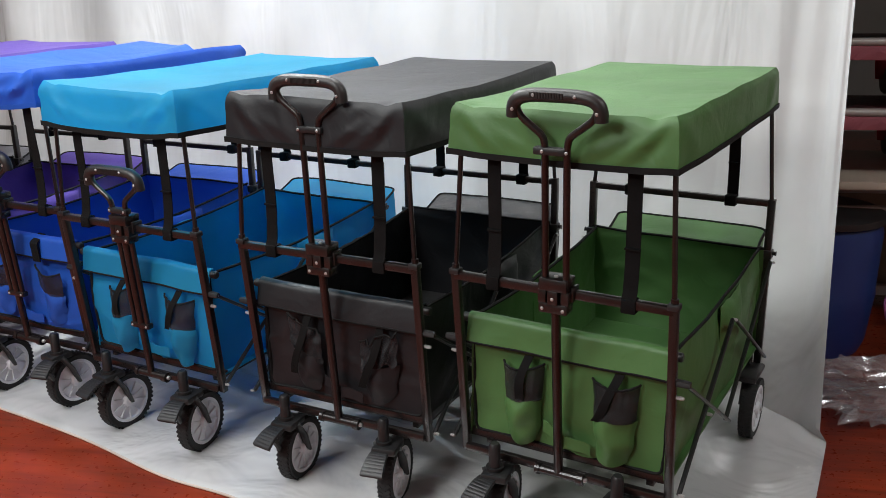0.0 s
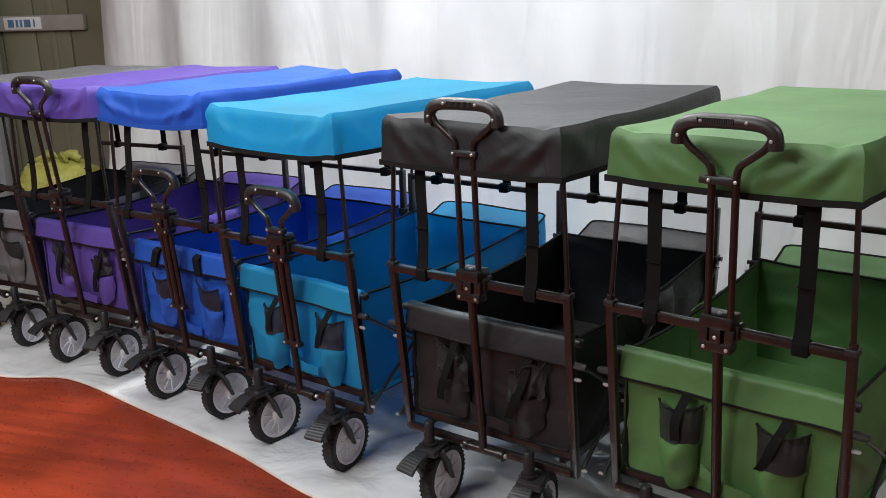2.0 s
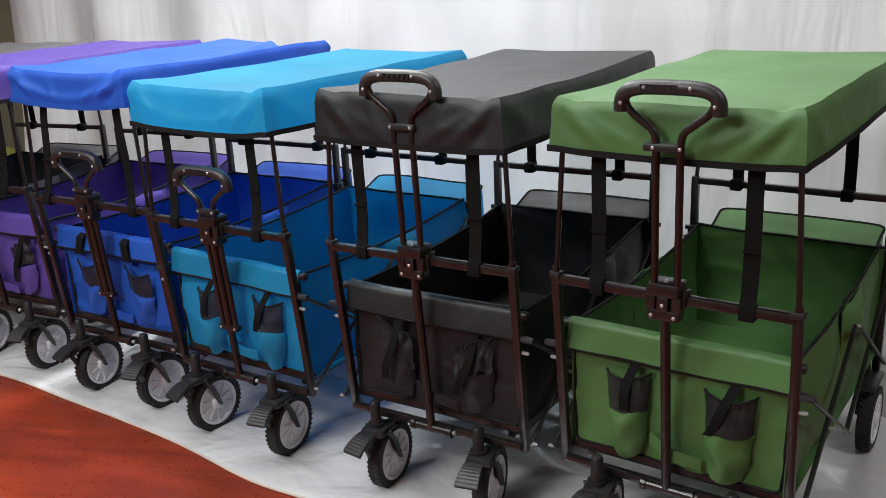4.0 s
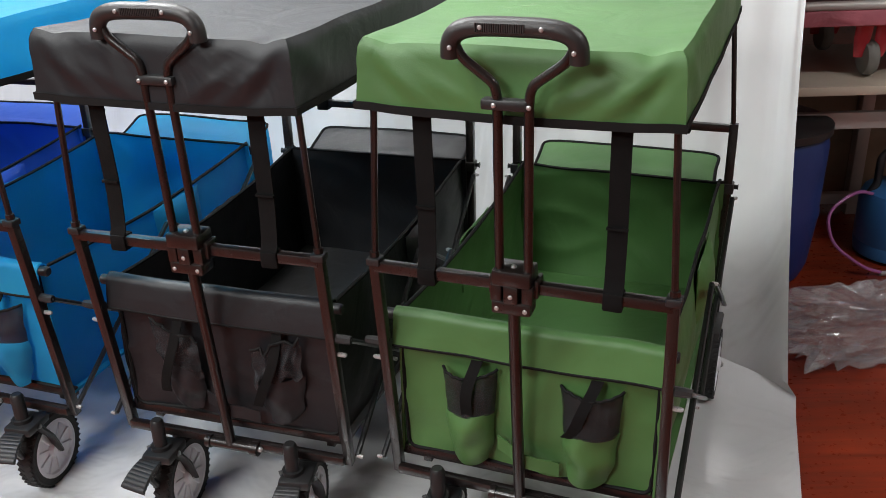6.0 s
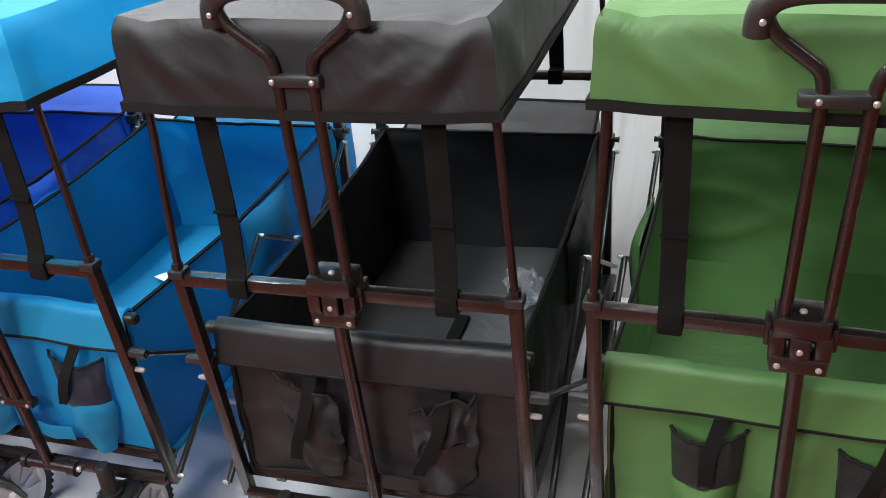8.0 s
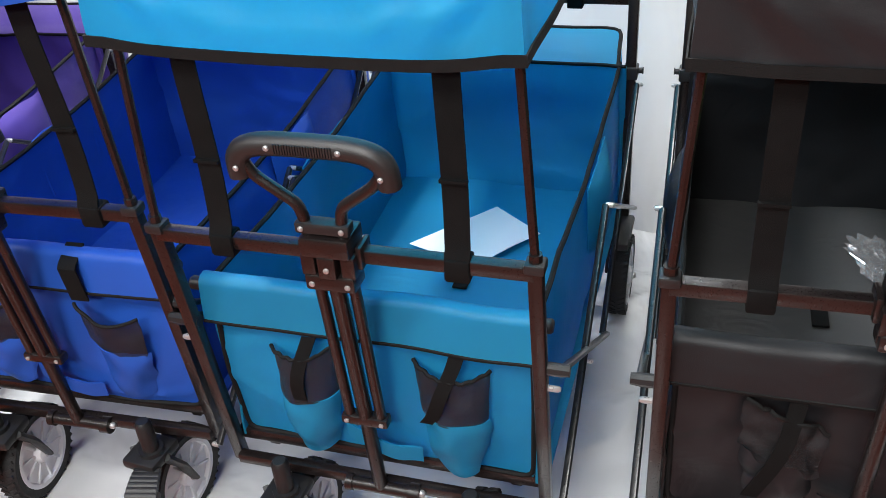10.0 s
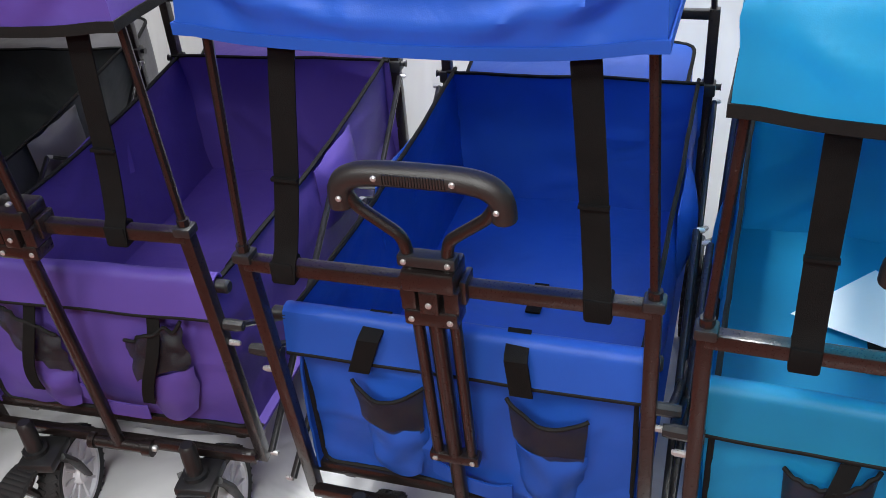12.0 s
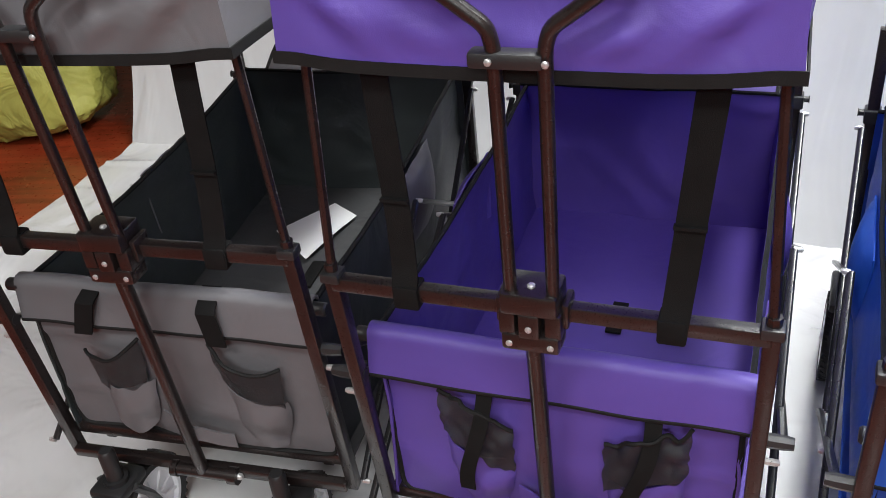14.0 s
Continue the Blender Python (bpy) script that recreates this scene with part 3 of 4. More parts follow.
    for s in (-1, 1):
        part("rod_cap", tube(B(), [(s * 0.238, 0.052, 0.543), (s * 0.258, 0.052, 0.543), (s * 0.261, 0.052, 0.543)], [0.0105, 0.0105, 0.008], 12), PLASTIC, fp, "black rod end cap")
        part("upright_bolt", tube(B(), [(s * 0.258, 0.021, 0.466), (s * 0.272, 0.021, 0.466), (s * 0.276, 0.021, 0.466)], [0.0045, 0.0045, 0.003], 8), CHROME, root)

    for s in (-1, 1):
        def side(u, v, s=s):
            yy = 0.052 + (0.824 + 0.028 * (1 - v)) * u
            zz = 0.246 + (side_top(u) - 0.246) * v
            bul = 0.012 * math.sin(math.pi * u) * math.sin(math.pi * v)
            return Vector((s * (W0 + (W1 - W0) * u + bul + wrinkle(yy, s * 3, zz) * (0.6 + 0.6 * v) * (1 - 0.75 * max(0, v - 0.7) / 0.3)), yy, zz))
        sp = part("side_panel", sheet(B(), side, 50, 24, 0.004), lining, root)
        bm = B()
        tube(bm, [side(i / 50, 1.0) for i in range(51)], 0.0042, 6)
        part("piping", bm, PIPING, sp)
        # small pouch on the outside of the side

        def pouch(u, v, s=s):
            yy, zz = 0.42 + 0.19 * u, 0.40 + 0.13 * v
            k = math.sin(math.pi * u) ** 0.5 * math.sin(math.pi * min(1, 0.08 + v * 0.92)) ** 0.5
            return Vector((s * (W1 + 0.006 + 0.026 * k), yy + 0.02 * (1 - v) * (0.5 - u), zz + 0.006 * ns(yy, zz, seed, 20)))
        part("side_pouch", sheet(B(), pouch, 14, 12, 0.003), body, root)

    def rear(u, v):
        xx, zz = (u - 0.5) * 2 * (W1 + 0.012), 0.246 + (0.557 - 0.246) * v
        return Vector((xx, 0.862 + 0.028 * (1 - v) + wrinkle(xx, 5, zz) * 1.4 + 0.008 * math.sin(math.pi * u) * math.sin(math.pi * v), zz + (0.004 * ns(xx, 7, seed, 6) if v > 0.9 else 0)))
    rp = part("rear_panel", sheet(B(), rear, 36, 26, 0.004), lining, root)
    bm = B()
    tube(bm, [rear(i / 36, 1.0) for i in range(37)], 0.004, 6)
    part("piping", bm, PIPING, rp)

    def base(u, v):
        xx, yy = (u - 0.5) * 2 * (W0 + 0.014 + (W1 - W0) * v), 0.055 + 0.847 * v
        return Vector((xx, yy, 0.252 + 0.004 * ns(xx, yy, seed, 5)))
    part("tub_base", sheet(B(), base, 20, 30, 0.006), CLOTH["lit_base"] if inner in ("black", "charcoal") else lining, root)
    bm = B()
    box(bm, -0.014, 0.014, 0.48, 0.57, 0.256, 0.261, 0.001)
    part("fastener_tab", bm, WEB, root, "black hook-and-loop tab")
    # binding down the front corners and along the bottom
    bm = B()
    tube(bm, rounded([front(0.0, 0.98) + Vector((-0.003, 0, 0)), front(0, 0.5) + Vector((-0.003, 0, 0)), front(0, 0.0), front(0.25, 0), front(0.5, 0), front(0.75, 0), front(1, 0), front(1, 0.5) + Vector((0.003, 0, 0)), front(1, 0.98) + Vector((0.003, 0, 0))], 0.02, 3), 0.004, 6)
    part("piping", bm, PIPING, tub)

    # storage bag behind the tub
    def bag(u, v):
        a = 2 * math.pi * u
        ex = 9
        cx, sy = math.cos(a), math.sin(a)
        rr = (abs(cx) ** ex + abs(sy) ** ex) ** (-1 / ex)
        hx, hy = 0.228, 0.068
        k = 1 - 0.12 * max(0, 0.10 - v) / 0.10
        lid = max(0, v - 0.80) / 0.20
        px, py = cx * rr * (hx - 0.10 * lid) * k, 0.968 + sy * rr * hy * (1 - 0.92 * lid) * k
        py += 0.010 * math.sin(math.pi * min(1, v)) * (1 if sy > 0 else 0)
        z = 0.30 + 0.242 * min(1, v / 0.80) + 0.004 * math.sin(lid * 3)
        z += (0.024 * (py - 0.968) / 0.07 + 0.005 * ns(px, py, seed, 5)) * min(1, v * 1.3)
        return Vector((px + 0.012 * ns(px, py, z + seed, 6), py + 0.008 * ns(py, z, px + seed, 7), z))
    bm = B()
    ring = [[bm.verts.new(bag(i / 72, j / 30)) for i in range(72)] for j in range(31)]
    for a, b in zip(ring, ring[1:]):
        for i in range(72):
            bm.faces.new((a[i], a[(i + 1) % 72], b[(i + 1) % 72], b[i]))
    bm.faces.new(ring[0])
    bm.faces.new(ring[-1])
    rb = part("rear_bag", bm, body, root, "zipped storage bag hung behind the tub")
    bm = B()
    tube(bm, [bag(i / 72, 0.80) for i in range(72)], 0.0042, 6, closed=True)
    part("piping", bm, PIPING, rb)

    # front pockets with mesh mouths and hanging webbing
    for k, px in enumerate((-0.098, 0.122)):
        pw = 0.102 + 0.006 * k
        tilt = 0.10 * ns(px, seed, 0, 3)

        def net(u, v, px=px, pw=pw, tilt=tilt, k=k):
            if pocket == "slack":
                droop = 0.017 * math.sin(math.pi * u) * v
                low = -0.058 * (1 - v) * (1 - abs(u - 0.55) * 1.9)
                xx = px + (u - 0.5) * pw * (1.0 - 0.12 * (1 - v))
                zz = 0.388 + 0.070 * v - droop + low + tilt * (u - 0.5)
                yy = 0.040 - 0.020 * math.sin(math.pi * u) ** 0.8 * v - 0.006
            elif pocket == "crumple":
                xx = px + (u - 0.5) * pw + 0.008 * ns(u * 3, v * 3, seed, 1.3)
                zz = 0.380 + 0.083 * v + tilt * (u - 0.5) - 0.03 * v * max(0, ns(u * 4, seed, k, 1)) - 0.02 * (1 - v) * ns(u * 5, k, seed, 1)
                yy = 0.036 - 0.014 * abs(ns(u * 3, v * 2, seed + k, 1.2)) - 0.010 * math.sin(math.pi * u)
            else:
                xx = px + (u - 0.5) * pw * (1 - 0.10 * (1 - v))
                zz = 0.374 + 0.088 * v - 0.012 * math.sin(math.pi * u) * v + tilt * 0.5 * (u - 0.5)
                yy = 0.042 - 0.030 * math.sin(math.pi * u) ** 0.6 * (1 - 0.3 * v) + 0.0018 * math.sin(u * 44) * v
            return Vector((xx, yy + 0.006 * ns(xx, zz, seed, 30), zz))
        pk = part("mesh_pocket", sheet(B(), net, 26, 14, 0.002), MESH, root, "black mesh pocket")
        bm = B()
        tube(bm, [net(i / 26, 1) for i in range(27)], 0.003, 6)
        part("pocket_hem", bm, PIPING, pk)

        def sack(u, v, px=px, pw=pw, tilt=tilt, k=k):
            w = pw * (0.92 - 0.30 * (1 - v) ** 2)
            xx = px + (u - 0.5) * w + 0.006 * ns(v * 3, k, seed, 1)
            zz = (0.268 if pocket == "pouch" else 0.286) + (0.108 if pocket == "pouch" else 0.092) * v + tilt * 0.5 * (u - 0.5) - 0.012 * math.sin(math.pi * u) * (1 - v)
            deep = 0.034 if pocket == "pouch" else 0.02
            yy = 0.045 - deep * math.sin(math.pi * u) ** 0.6 * math.sin(math.pi * (0.12 + 0.5 * v)) + 0.009 * ns(xx, zz, seed + 4, 24)
            return Vector((xx, yy, zz))
        part("pocket_sack", sheet(B(), sack, 20, 14, 0.002), body, pk)
        if pocket == "slack":
            continue
        bm = B()
        sx = px + (0.008 if k else 0.014)
        dx = 0.03 * ns(px, seed, 2, 3) - 0.012
        sheet(bm, lambda u, v: Vector((sx + (u - 0.5) * 0.021 + dx * (1 - v) - (0.03 * (1 - v) ** 2 if k else 0.012 * (1 - v)) + 0.003 * math.sin(v * 6 + seed), 0.034 - 0.026 * math.sin(math.pi * (1 - v) * 0.8), (0.368 if pocket == "pouch" else 0.322) + (0.117 if pocket == "pouch" else 0.163) * v)), 2, 18, 0.002)
        part("pocket_strap", bm, WEB, root)
    bm = B()
    sheet(bm, lambda u, v: Vector((-0.045 + 0.115 * u, 0.034 - 0.012 * math.sin(math.pi * u), 0.315 - 0.03 * u + (v - 0.5) * 0.028 + 0.008 * ns(u * 3, seed, 0, 1))), 16, 3, 0.003)
    part("fabric_tape", bm, body, root)
    if front_loops:
        for px, slant in ((-0.105, -0.028), (0.082, 0.008)):
            bm = B()
            sheet(bm, lambda u, v: Vector((px + (u - 0.5) * 0.03 + slant * (1 - v), 0.024 + (0.0 if v < 0.75 else 0.16 * (v - 0.75)), 0.480 + 0.080 * v)), 2, 14, 0.003)
            part("flap_loop", bm, WEB, root)

    # straps between the canopy and the crossbars
    for px, ln in strap_at:
        strap(root, px, 0.0, 0.648, 0.95 + lift, ln)
        strap(root, px * 0.95, 0.885, 0.670, 0.945, 0.0, out=1)
    handle(root, up, *handle_slant)
    canopy(root, body, seed, ridge, sag, lift, binding, drop)
    return root


WAGONS = [
    ("wagon", 0.4773, 2.0563, -20.9, "green", "green", 1.3, 0.264, "green nylon folding wagon with canopy and raised handle"),
    ("wagon", -0.0921, 2.2431, -17.9, "black", "black", 4.1, 0.264, "black nylon folding wagon with canopy and raised handle"),
    ("wagon", -0.7097, 2.4483, -19.2, "sky", "sky", 7.7, 0.0, "sky blue folding wagon with canopy and lowered handle"),
    ("wagon", -1.2287, 2.6535, -16.75, "royal", "royal", 11.2, 0.0, "royal blue folding wagon with canopy and lowered handle"),
    ("wagon", -1.803, 2.8553, -13.76, "purple", "purple", 15.9, 0.264, "purple nylon folding wagon with canopy and raised handle"),
    ("wagon", -2.3608, 3.0083, -9.0, "grey", "charcoal", 21.4, 0.264, "grey folding wagon with charcoal lining and raised handle"),
]
EXTRA = [
    dict(sag=0.005, lift=0.004, drop=0.107, turns=(8, -6)),
    dict(sag=0.006, lift=-0.002, handle_slant=(-0.003, 0.038), pocket="crumple", turns=(4, 10)),
    dict(sag=0.020, lift=-0.004, handle_slant=(0, 0.09), turns=(-4, 6)),
    dict(sag=0.028, lift=0.022, drop=0.1, handle_slant=(0, 0.09), ridge=0.012, binding=False, pocket="slack", front_loops=True, turns=(3, -8), strap_at=((-0.195, 0.05), (0.19, -0.02))),
    dict(sag=0.015, lift=0.016, drop=0.111, pocket="crumple", turns=(10, 5), strap_at=((-0.152, -0.008), (0.15, 0.028))),
    dict(sag=0.012, lift=0.006, pocket="slack", front_loops=True, turns=(-3, 7), strap_at=((-0.16, -0.01), (0.15, 0.02))),
]
for spec, extra in zip(WAGONS, EXTRA):
    wagon(*spec, **extra)


def on_wagon(k, x, y, z, turn=0):
    """A pose in the frame of wagon k."""
    return pose(WAGONS[k][1], WAGONS[k][2], 0, 0, 0, WAGONS[k][3]) @ pose(x, y, z, 0, 0, turn)


# ---- loose things in the tubs ----
def card(k, corners, label):
    bm = B()
    a, b, c, d = [Vector((*p, 0.2625)) for p in corners]
    sheet(bm, lambda u, v: a.lerp(b, u).lerp(d.lerp(c, u), v) + Vector((0, 0, 0.004 * math.sin(3 * u) * math.sin(2 * v))), 8, 8, 0.0012)
    ob = part("paper_sheet", bm, PAPER)
    ob.matrix_world = on_wagon(k, 0, 0, 0)
    tagged(ob, label, "paper")


card(2, ((-0.138, 0.602), (0.004, 0.772), (0.115, 0.684), (0.012, 0.545)), "white paper sheet lying in the sky blue tub")
card(5, ((-0.14, 0.67), (-0.05, 0.80), (0.02, 0.75), (-0.03, 0.57)), "white paper sheet lying in the charcoal tub")

FILM = bpy.data.materials.new("clear_plastic_film")
FILM.use_nodes = True
fn, fk = FILM.node_tree.nodes, FILM.node_tree.links
fb = fn["Principled BSDF"]
fb.inputs["Base Color"].default_value = (0.85, 0.85, 0.87, 1)
fb.inputs["Roughness"].default_value = 0.14
fb.inputs["Metallic"].default_value = 0.65
clear, both = fn.new("ShaderNodeBsdfTransparent"), fn.new("ShaderNodeMixShader")
clear.inputs["Color"].default_value = (0.93, 0.93, 0.94, 1)
both.inputs[0].default_value = 0.24
fk.new(clear.outputs[0], both.inputs[1])
fk.new(fb.outputs[0], both.inputs[2])
fk.new(both.outputs[0], fn["Material Output"].inputs["Surface"])


def crumpled(bm, m, hx, hy, hz, seed, rough=0.25, n=40, s=6):
    """A closed lump with a flat underside."""
    rows = []
    for j in range(1, n):
        th = math.pi * j / n
        row = []
        for i in range(2 * n):
            ph = math.pi * i / n
            d = Vector((math.sin(th) * math.cos(ph), math.sin(th) * math.sin(ph), math.cos(th)))
            e = Vector([math.copysign(abs(c) ** 0.7, c) for c in d])
            k = 1 + rough * ns(d.x + seed, d.y, d.z, s * 0.35) + rough * 0.5 * abs(ns(d.x, d.y + seed, d.z, s)) + rough * 0.2 * ns(d.x, d.y, d.z + seed, s * 3)
            p = Vector((e.x * hx * k, e.y * hy * k, max(0.003, hz + e.z * hz * k)))
            row.append(bm.verts.new(m @ p))
        rows.append(row)
    for a, b in zip(rows, rows[1:]):
        for i in range(2 * n):
            bm.faces.new((a[i], a[(i + 1) % (2 * n)], b[(i + 1) % (2 * n)], b[i]))
    bm.faces.new(rows[0])
    bm.faces.new(rows[-1])
    return bm


film = part("plastic_bag", crumpled(B(), pose(1.50, 2.95, 0.004, 0, 0, 10), 0.25, 0.13, 0.06, 2.0, 0.6, 30, 11), FILM, smooth=False)
tagged(film, "crumpled clear plastic bag lying on the red floor", "plastic bag")

scrap = part("plastic_bag", crumpled(B(), on_wagon(1, 0.11, 0.68, 0.258, 20), 0.035, 0.06, 0.014, 7.0, 0.5, 18, 9), FILM, smooth=False)
tagged(scrap, "small clear plastic bag lying in the black tub", "plastic bag")

# ---- store corner beside the backdrop ----
BLUE_PL = material("dark_blue_plastic", (0.01, 0.03, 0.15), 0.4, vary=0.15, scale=4, grain=200, bump=0.05)
PINK = material("dusty_pink_cloth", (0.38, 0.11, 0.14), 0.7, vary=0.25, scale=8, grain=200, bump=0.3, wrinkle=0.02, wrinkle_scale=8)
MAROON = material("dark_red_goods", (0.09, 0.022, 0.025), 0.5, vary=0.4, scale=7, grain=200, bump=0.2, wrinkle=0.02)
STEEL = material("pale_shelf_steel", (0.42, 0.40, 0.38), 0.4, 0.2, vary=0.15, scale=5)
TAN = material("tan_board", (0.22, 0.17, 0.12), 0.7, vary=0.3, scale=5)
TAN_TOP = material("worn_pale_bench_board", (0.42, 0.36, 0.29), 0.45, vary=0.2, scale=4, grain=120, bump=0.1)
RED_PAINT = material("red_painted_steel", (0.42, 0.03, 0.045), 0.3, vary=0.15, scale=14, coat=0.3)
GREY_WHEEL = material("grey_caster_rubber", (0.16, 0.155, 0.14), 0.6, vary=0.15, scale=20)
MAG = material("magenta_cord", (0.32, 0.1, 0.28), 0.4)

barrel = new("barrel")
barrel.matrix_world = pose(1.33, 3.46, 0)
tagged(barrel, "dark blue plastic barrel standing under the workbench", "barrel")
prof = [(0.15, 0.004), (0.175, 0.01), (0.19, 0.05), (0.205, 0.2), (0.208, 0.22), (0.205, 0.24), (0.21, 0.44), (0.2, 0.47), (0.14, 0.485)]
part("drum", lathe(B(), prof, Matrix.Rotation(radians(-90), 4, "Y"), 40), BLUE_PL, barrel)
# black lid, added to make the barrel top as dark as its shade
part("lid", lathe(B(), [(0.195, 0.476), (0.215, 0.478), (0.215, 0.5), (0.2, 0.508), (0.05, 0.512)], Matrix.Rotation(radians(-90), 4, "Y"), 40), PLASTIC, barrel)

bench = new("workbench")
bench.matrix_world = pose(1.95, 3.63, 0)
tagged(bench, "pale topped workbench with grey steel legs and rails", "workbench")
bm = B()
box(bm, -0.72, 0.75, -0.28, 0.3, 0.6, 0.62, 0.004)
box(bm, -0.722, 0.752, -0.284, -0.27, 0.597, 0.624, 0.003)
part("bench_top", bm, TAN_TOP, bench)
part("apron", box(B(), -0.66, 0.7, -0.18, -0.155, 0.462, 0.515, 0.004), STEEL, bench)
part("apron", box(B(), -0.66, 0.7, 0.25, 0.275, 0.46, 0.6, 0.004), STEEL, bench)
part("cross_rail", box(B(), -0.66, 0.7, 0.16, 0.19, 0.075, 0.115, 0.004), STEEL, bench)
for x in (-0.1, 0.68):
    for y in (-0.165, 0.26):
        part("leg", box(B(), x - 0.022, x + 0.022, y - 0.022, y + 0.022, 0, 0.6, 0.003), STEEL, bench)
part("back_panel", box(B(), -0.72, 0.75, 0.301, 0.313, 0.02, 0.598, 0.002), TAN, bench)


def trolley(x, y, z, label, casters=True):
    """A low flat trolley: a deck with a rim strip, on four swivel casters."""
    root = new("flat_trolley")
    root.matrix_world = pose(x, y, z)
    tagged(root, label, "trolley", group="flat trolleys stacked on the workbench")
    bm = B()
    box(bm, -0.62, 0.62, -0.25, 0.26, 0.166, 0.212, 0.006)
    deck = part("deck", bm, PINK, root, "dusty pink deck")
    part("rim_strip", tube(B(), rounded([(-0.61, 0.24, 0.224), (-0.61, -0.24, 0.224), (0.61, -0.24, 0.224), (0.61, 0.24, 0.224)], 0.04, 5), 0.0135, 10), STEEL, deck, "grey rubber rim")
    part("mat", box(B(), -0.58, 0.59, -0.22, 0.23, 0.2125, 0.2175, 0.002), MAROON, deck, "dark red ribbed mat")
    for cx in (-0.29, 0.45):
        for cy in (-0.17, 0.18):
            bm = B()
            box(bm, cx - 0.045, cx + 0.045, cy - 0.04, cy + 0.04, 0.158, 0.1665, 0.002)
            for sx in (-1, 1):
                tube(bm, [(cx + sx * 0.03, cy, 0.16), (cx + sx * 0.031, cy + 0.006, 0.11), (cx + sx * 0.03, cy + 0.02, 0.055)], [0.026, 0.024, 0.014], 10, flat=0.3)
            fork = part("caster_fork", bm, RED_PAINT, root, "red painted caster fork")
            part("caster_wheel", lathe(B(), [(0.022, -0.019), (0.047, -0.017), (0.053, -0.008), (0.053, 0.008), (0.047, 0.017), (0.022, 0.019)], pose(cx, cy + 0.02, 0.053), 24), GREY_WHEEL, fork, "grey rubber wheel")
    return root


trolley(1.93, 3.63, 0.624, "pink flat trolley with red casters on the workbench")
trolley(1.90, 3.64, 0.850, "pink flat trolley stacked on another trolley")
trolley(1.94, 3.65, 1.077, "pink flat trolley on top of the stack")

sprayer = new("pump_sprayer")
sprayer.matrix_world = pose(1.86, 3.53, 0)
tagged(sprayer, "blue plastic pump sprayer with a magenta hose", "sprayer")
SKY_PL = material("blue_plastic", (0.03, 0.13, 0.32), 0.35, vary=0.1)
AX = Matrix.Rotation(radians(-90), 4, "Y")
part("tank", lathe(B(), [(0.115, 0.002), (0.135, 0.012), (0.14, 0.05), (0.137, 0.056), (0.14, 0.062), (0.14, 0.2), (0.13, 0.225), (0.08, 0.25), (0.05, 0.256)], AX, 36), SKY_PL, sprayer)
part("collar_ring", lathe(B(), [(0.045, 0.252), (0.062, 0.256), (0.064, 0.29), (0.05, 0.3), (0.022, 0.302)], AX, 24), PLASTIC, sprayer)
bm = B()
tube(bm, [(0, 0, 0.3), (0, 0, 0.36)], 0.012, 10)
tube(bm, rounded([(-0.03, 0, 0.352), (-0.075, 0, 0.366), (-0.1, 0, 0.34), (-0.1, 0, 0.25), (-0.118, 0, 0.22)], 0.03, 5), 0.013, 10)
tube(bm, [(-0.06, 0, 0.362), (0.07, 0, 0.362)], 0.015, 10)
part("pump_handle", bm, PLASTIC, sprayer)
part("hose", tube(B(), rounded([(-0.11, -0.02, 0.22), (-0.2, -0.08, 0.26), (-0.3, -0.11, 0.2), (-0.28, -0.14, 0.1), (-0.18, -0.17, 0.03), (-0.11, -0.17, 0.008)], 0.09, 7), 0.0055, 8), MAG, sprayer, "thin magenta hose")
part("hose_tip", tube(B(), [(-0.125, -0.17, 0.009), (-0.08, -0.17, 0.009)], 0.008, 8), CHROME, sprayer)

# ---- far end beyond the backdrop ----
OLIVE = material("olive_grey_sheet_metal", (0.23, 0.225, 0.15), 0.5, vary=0.12, scale=3, grain=120, bump=0.1)
LIME = material("lime_woven_sack", (0.30, 0.29, 0.06), 0.65, vary=0.15, scale=6, grain=300, bump=0.4, wrinkle=0.03, wrinkle_scale=6)
GREYB = material("grey_carton", (0.27, 0.275, 0.29), 0.7, vary=0.1, scale=4)
ORANGE = material("orange_board", (0.55, 0.26, 0.02), 0.6, vary=0.12, scale=6)
INK = material("dull_blue_print", (0.1, 0.2, 0.36), 0.6)

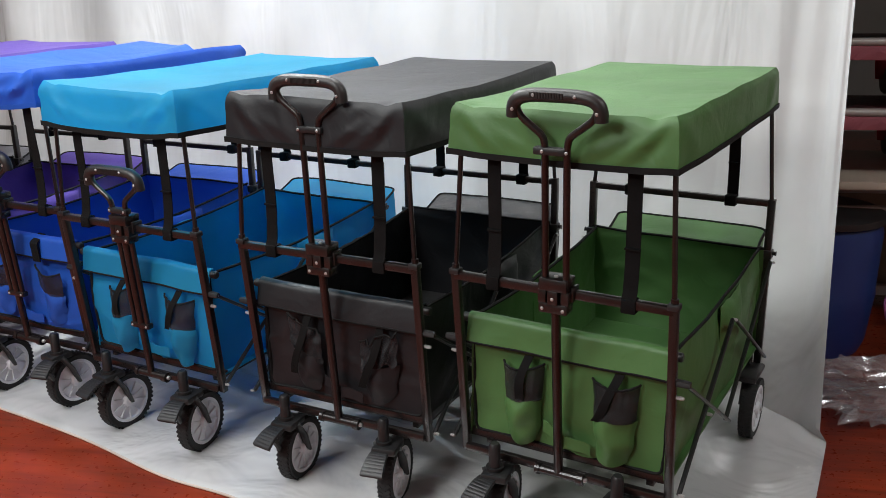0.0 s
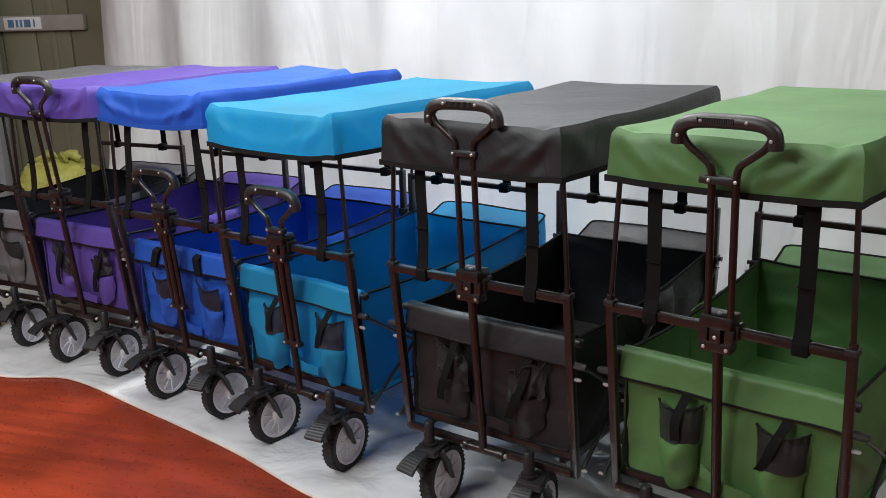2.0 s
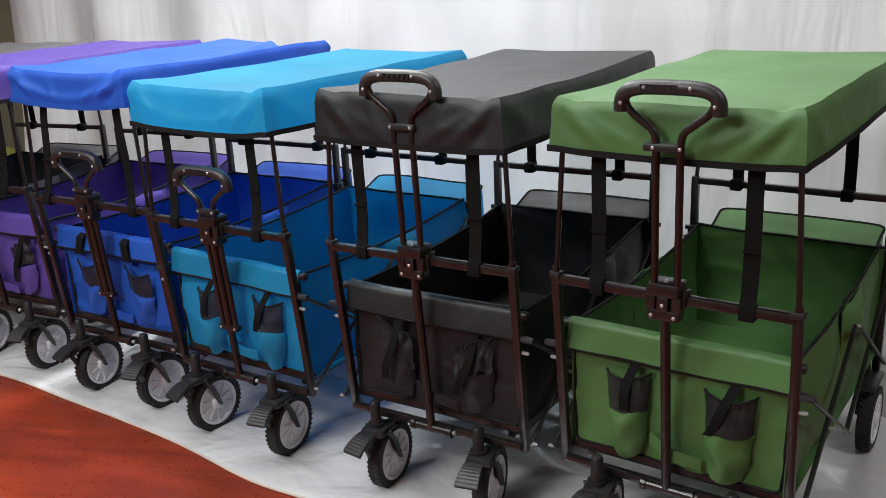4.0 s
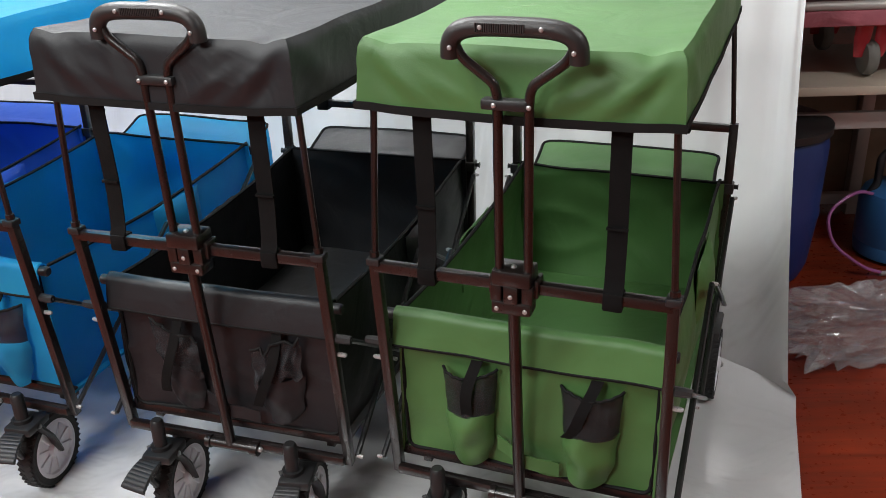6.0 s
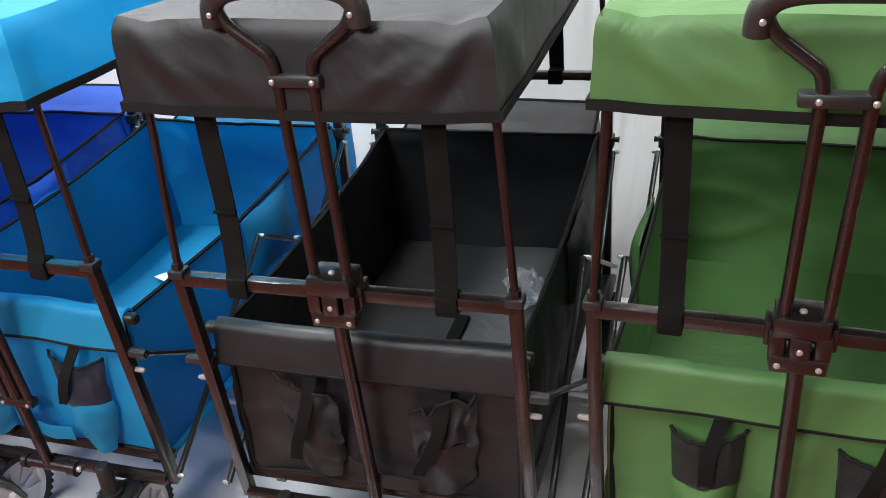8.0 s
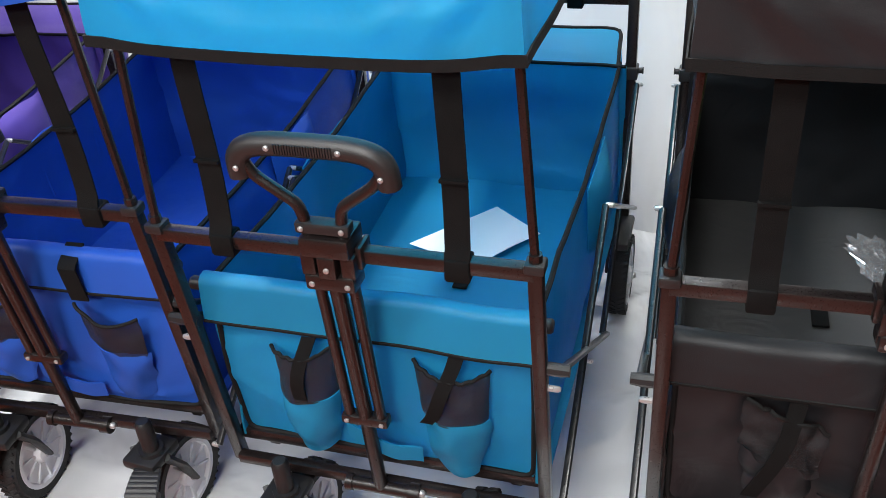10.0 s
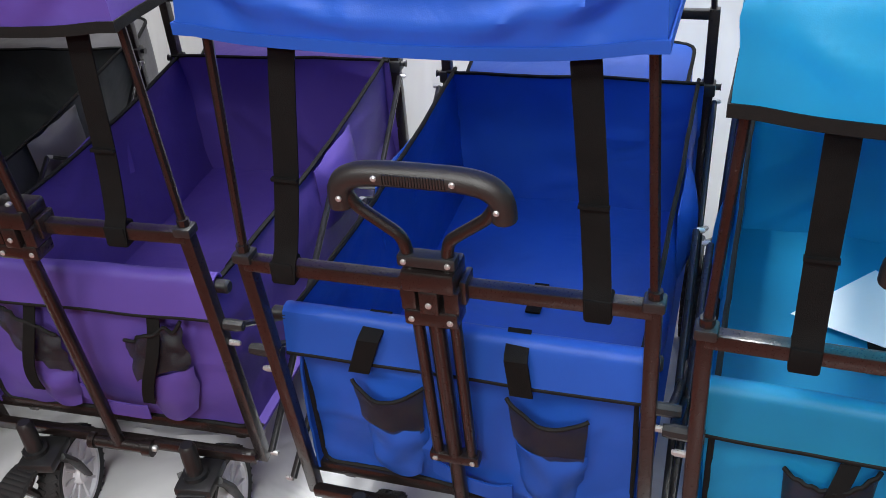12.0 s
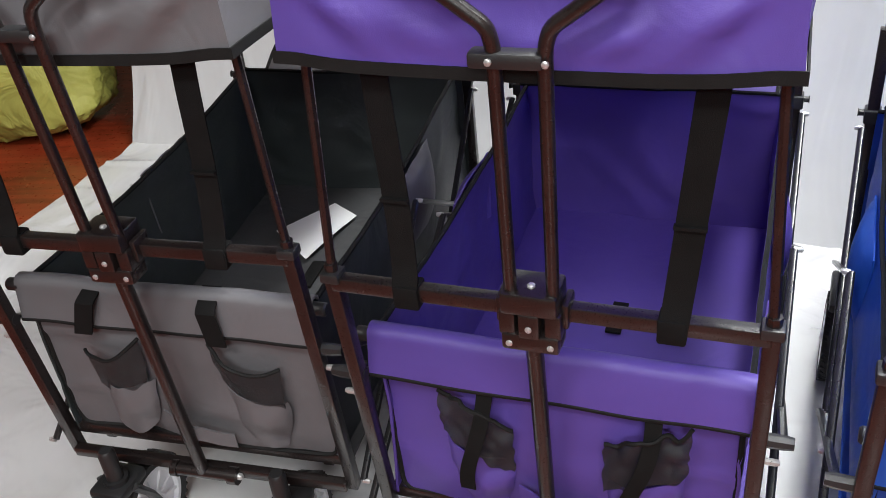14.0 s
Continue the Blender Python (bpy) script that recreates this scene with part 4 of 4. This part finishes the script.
par = part("wall_partition", box(B(), -7.45, -2.6, 5.66, 5.72, 0, 2.99), OLIVE, smooth=False)
tagged(par, "olive grey sheet metal partition", "wall", kind="structure")
for k in range(16):
    x = -7.3 + 0.30 * k
    p = part("panel", box(B(), x, x + 0.288, 5.642, 5.664, 0.02, 2.95, 0.006), OLIVE, par)
    if k % 2 == 0:
        part("rib", box(B(), x + 0.12, x + 0.17, 5.632, 5.646, 0.02, 2.95, 0.005), OLIVE, par)
rail = new("wall_rail")
rail.matrix_world = pose(-4.6, 5.63, 1.22)
tagged(rail, "grey steel rail with a printed label plate", "rail")
part("bar", box(B(), -0.55, 0.75, -0.035, 0.002, -0.052, 0.052, 0.004), STEEL, rail)
plate = part("label_plate", box(B(), 0.08, 0.40, -0.046, -0.033, -0.043, 0.043, 0.006), PAPER, rail, "white plate with blue print")
for k, (x, w) in enumerate(((0.12, 0.05), (0.19, 0.018), (0.225, 0.018), (0.26, 0.055), (0.34, 0.012))):
    part("print_bar", box(B(), x, x + w, -0.0485, -0.0455, -0.026, 0.026), INK, plate)

carton = part("carton", box(B(), -0.09, 0.09, -0.06, 0.06, 0, 1.75, 0.006), GREYB)
carton.matrix_world = pose(-4.62, 5.42, 0, -3, 0, 8)
tagged(carton, "tall grey carton leaning against the partition", "carton")
for k in range(5):
    part("print_bar", box(B(), -0.015, 0.02, -0.063, -0.0595, 1.0 + 0.035 * k, 1.022 + 0.035 * k), PLASTIC, carton)
board = part("board", box(B(), -0.07, 0.07, -0.012, 0.012, 0, 0.95, 0.003), ORANGE)
board.matrix_world = pose(-4.55, 4.9, 0, -9, 4, 10)
tagged(board, "orange board leaning beside the cartons", "board")

sack = new("woven_sack")
sack.matrix_world = pose(-3.60, 4.90, 0, 0, 0, 12)
tagged(sack, "lime green woven sack tied at the top", "sack")
part("body", crumpled(B(), Matrix.Identity(4), 0.25, 0.20, 0.20, 5.0, 0.14, 44, 5), LIME, sack)
bm = B()
for k in range(7):
    a = k * 0.9
    tube(bm, rounded([(0, 0, 0.36), (0.06 * math.cos(a), 0.05 * math.sin(a), 0.44), (0.14 * math.cos(a), 0.10 * math.sin(a), 0.40 + 0.03 * (k % 2))], 0.03, 4), [0.02] + [0.022] * 10 + [0.008], 8, flat=0.45)
part("tied_neck", bm, LIME, sack)
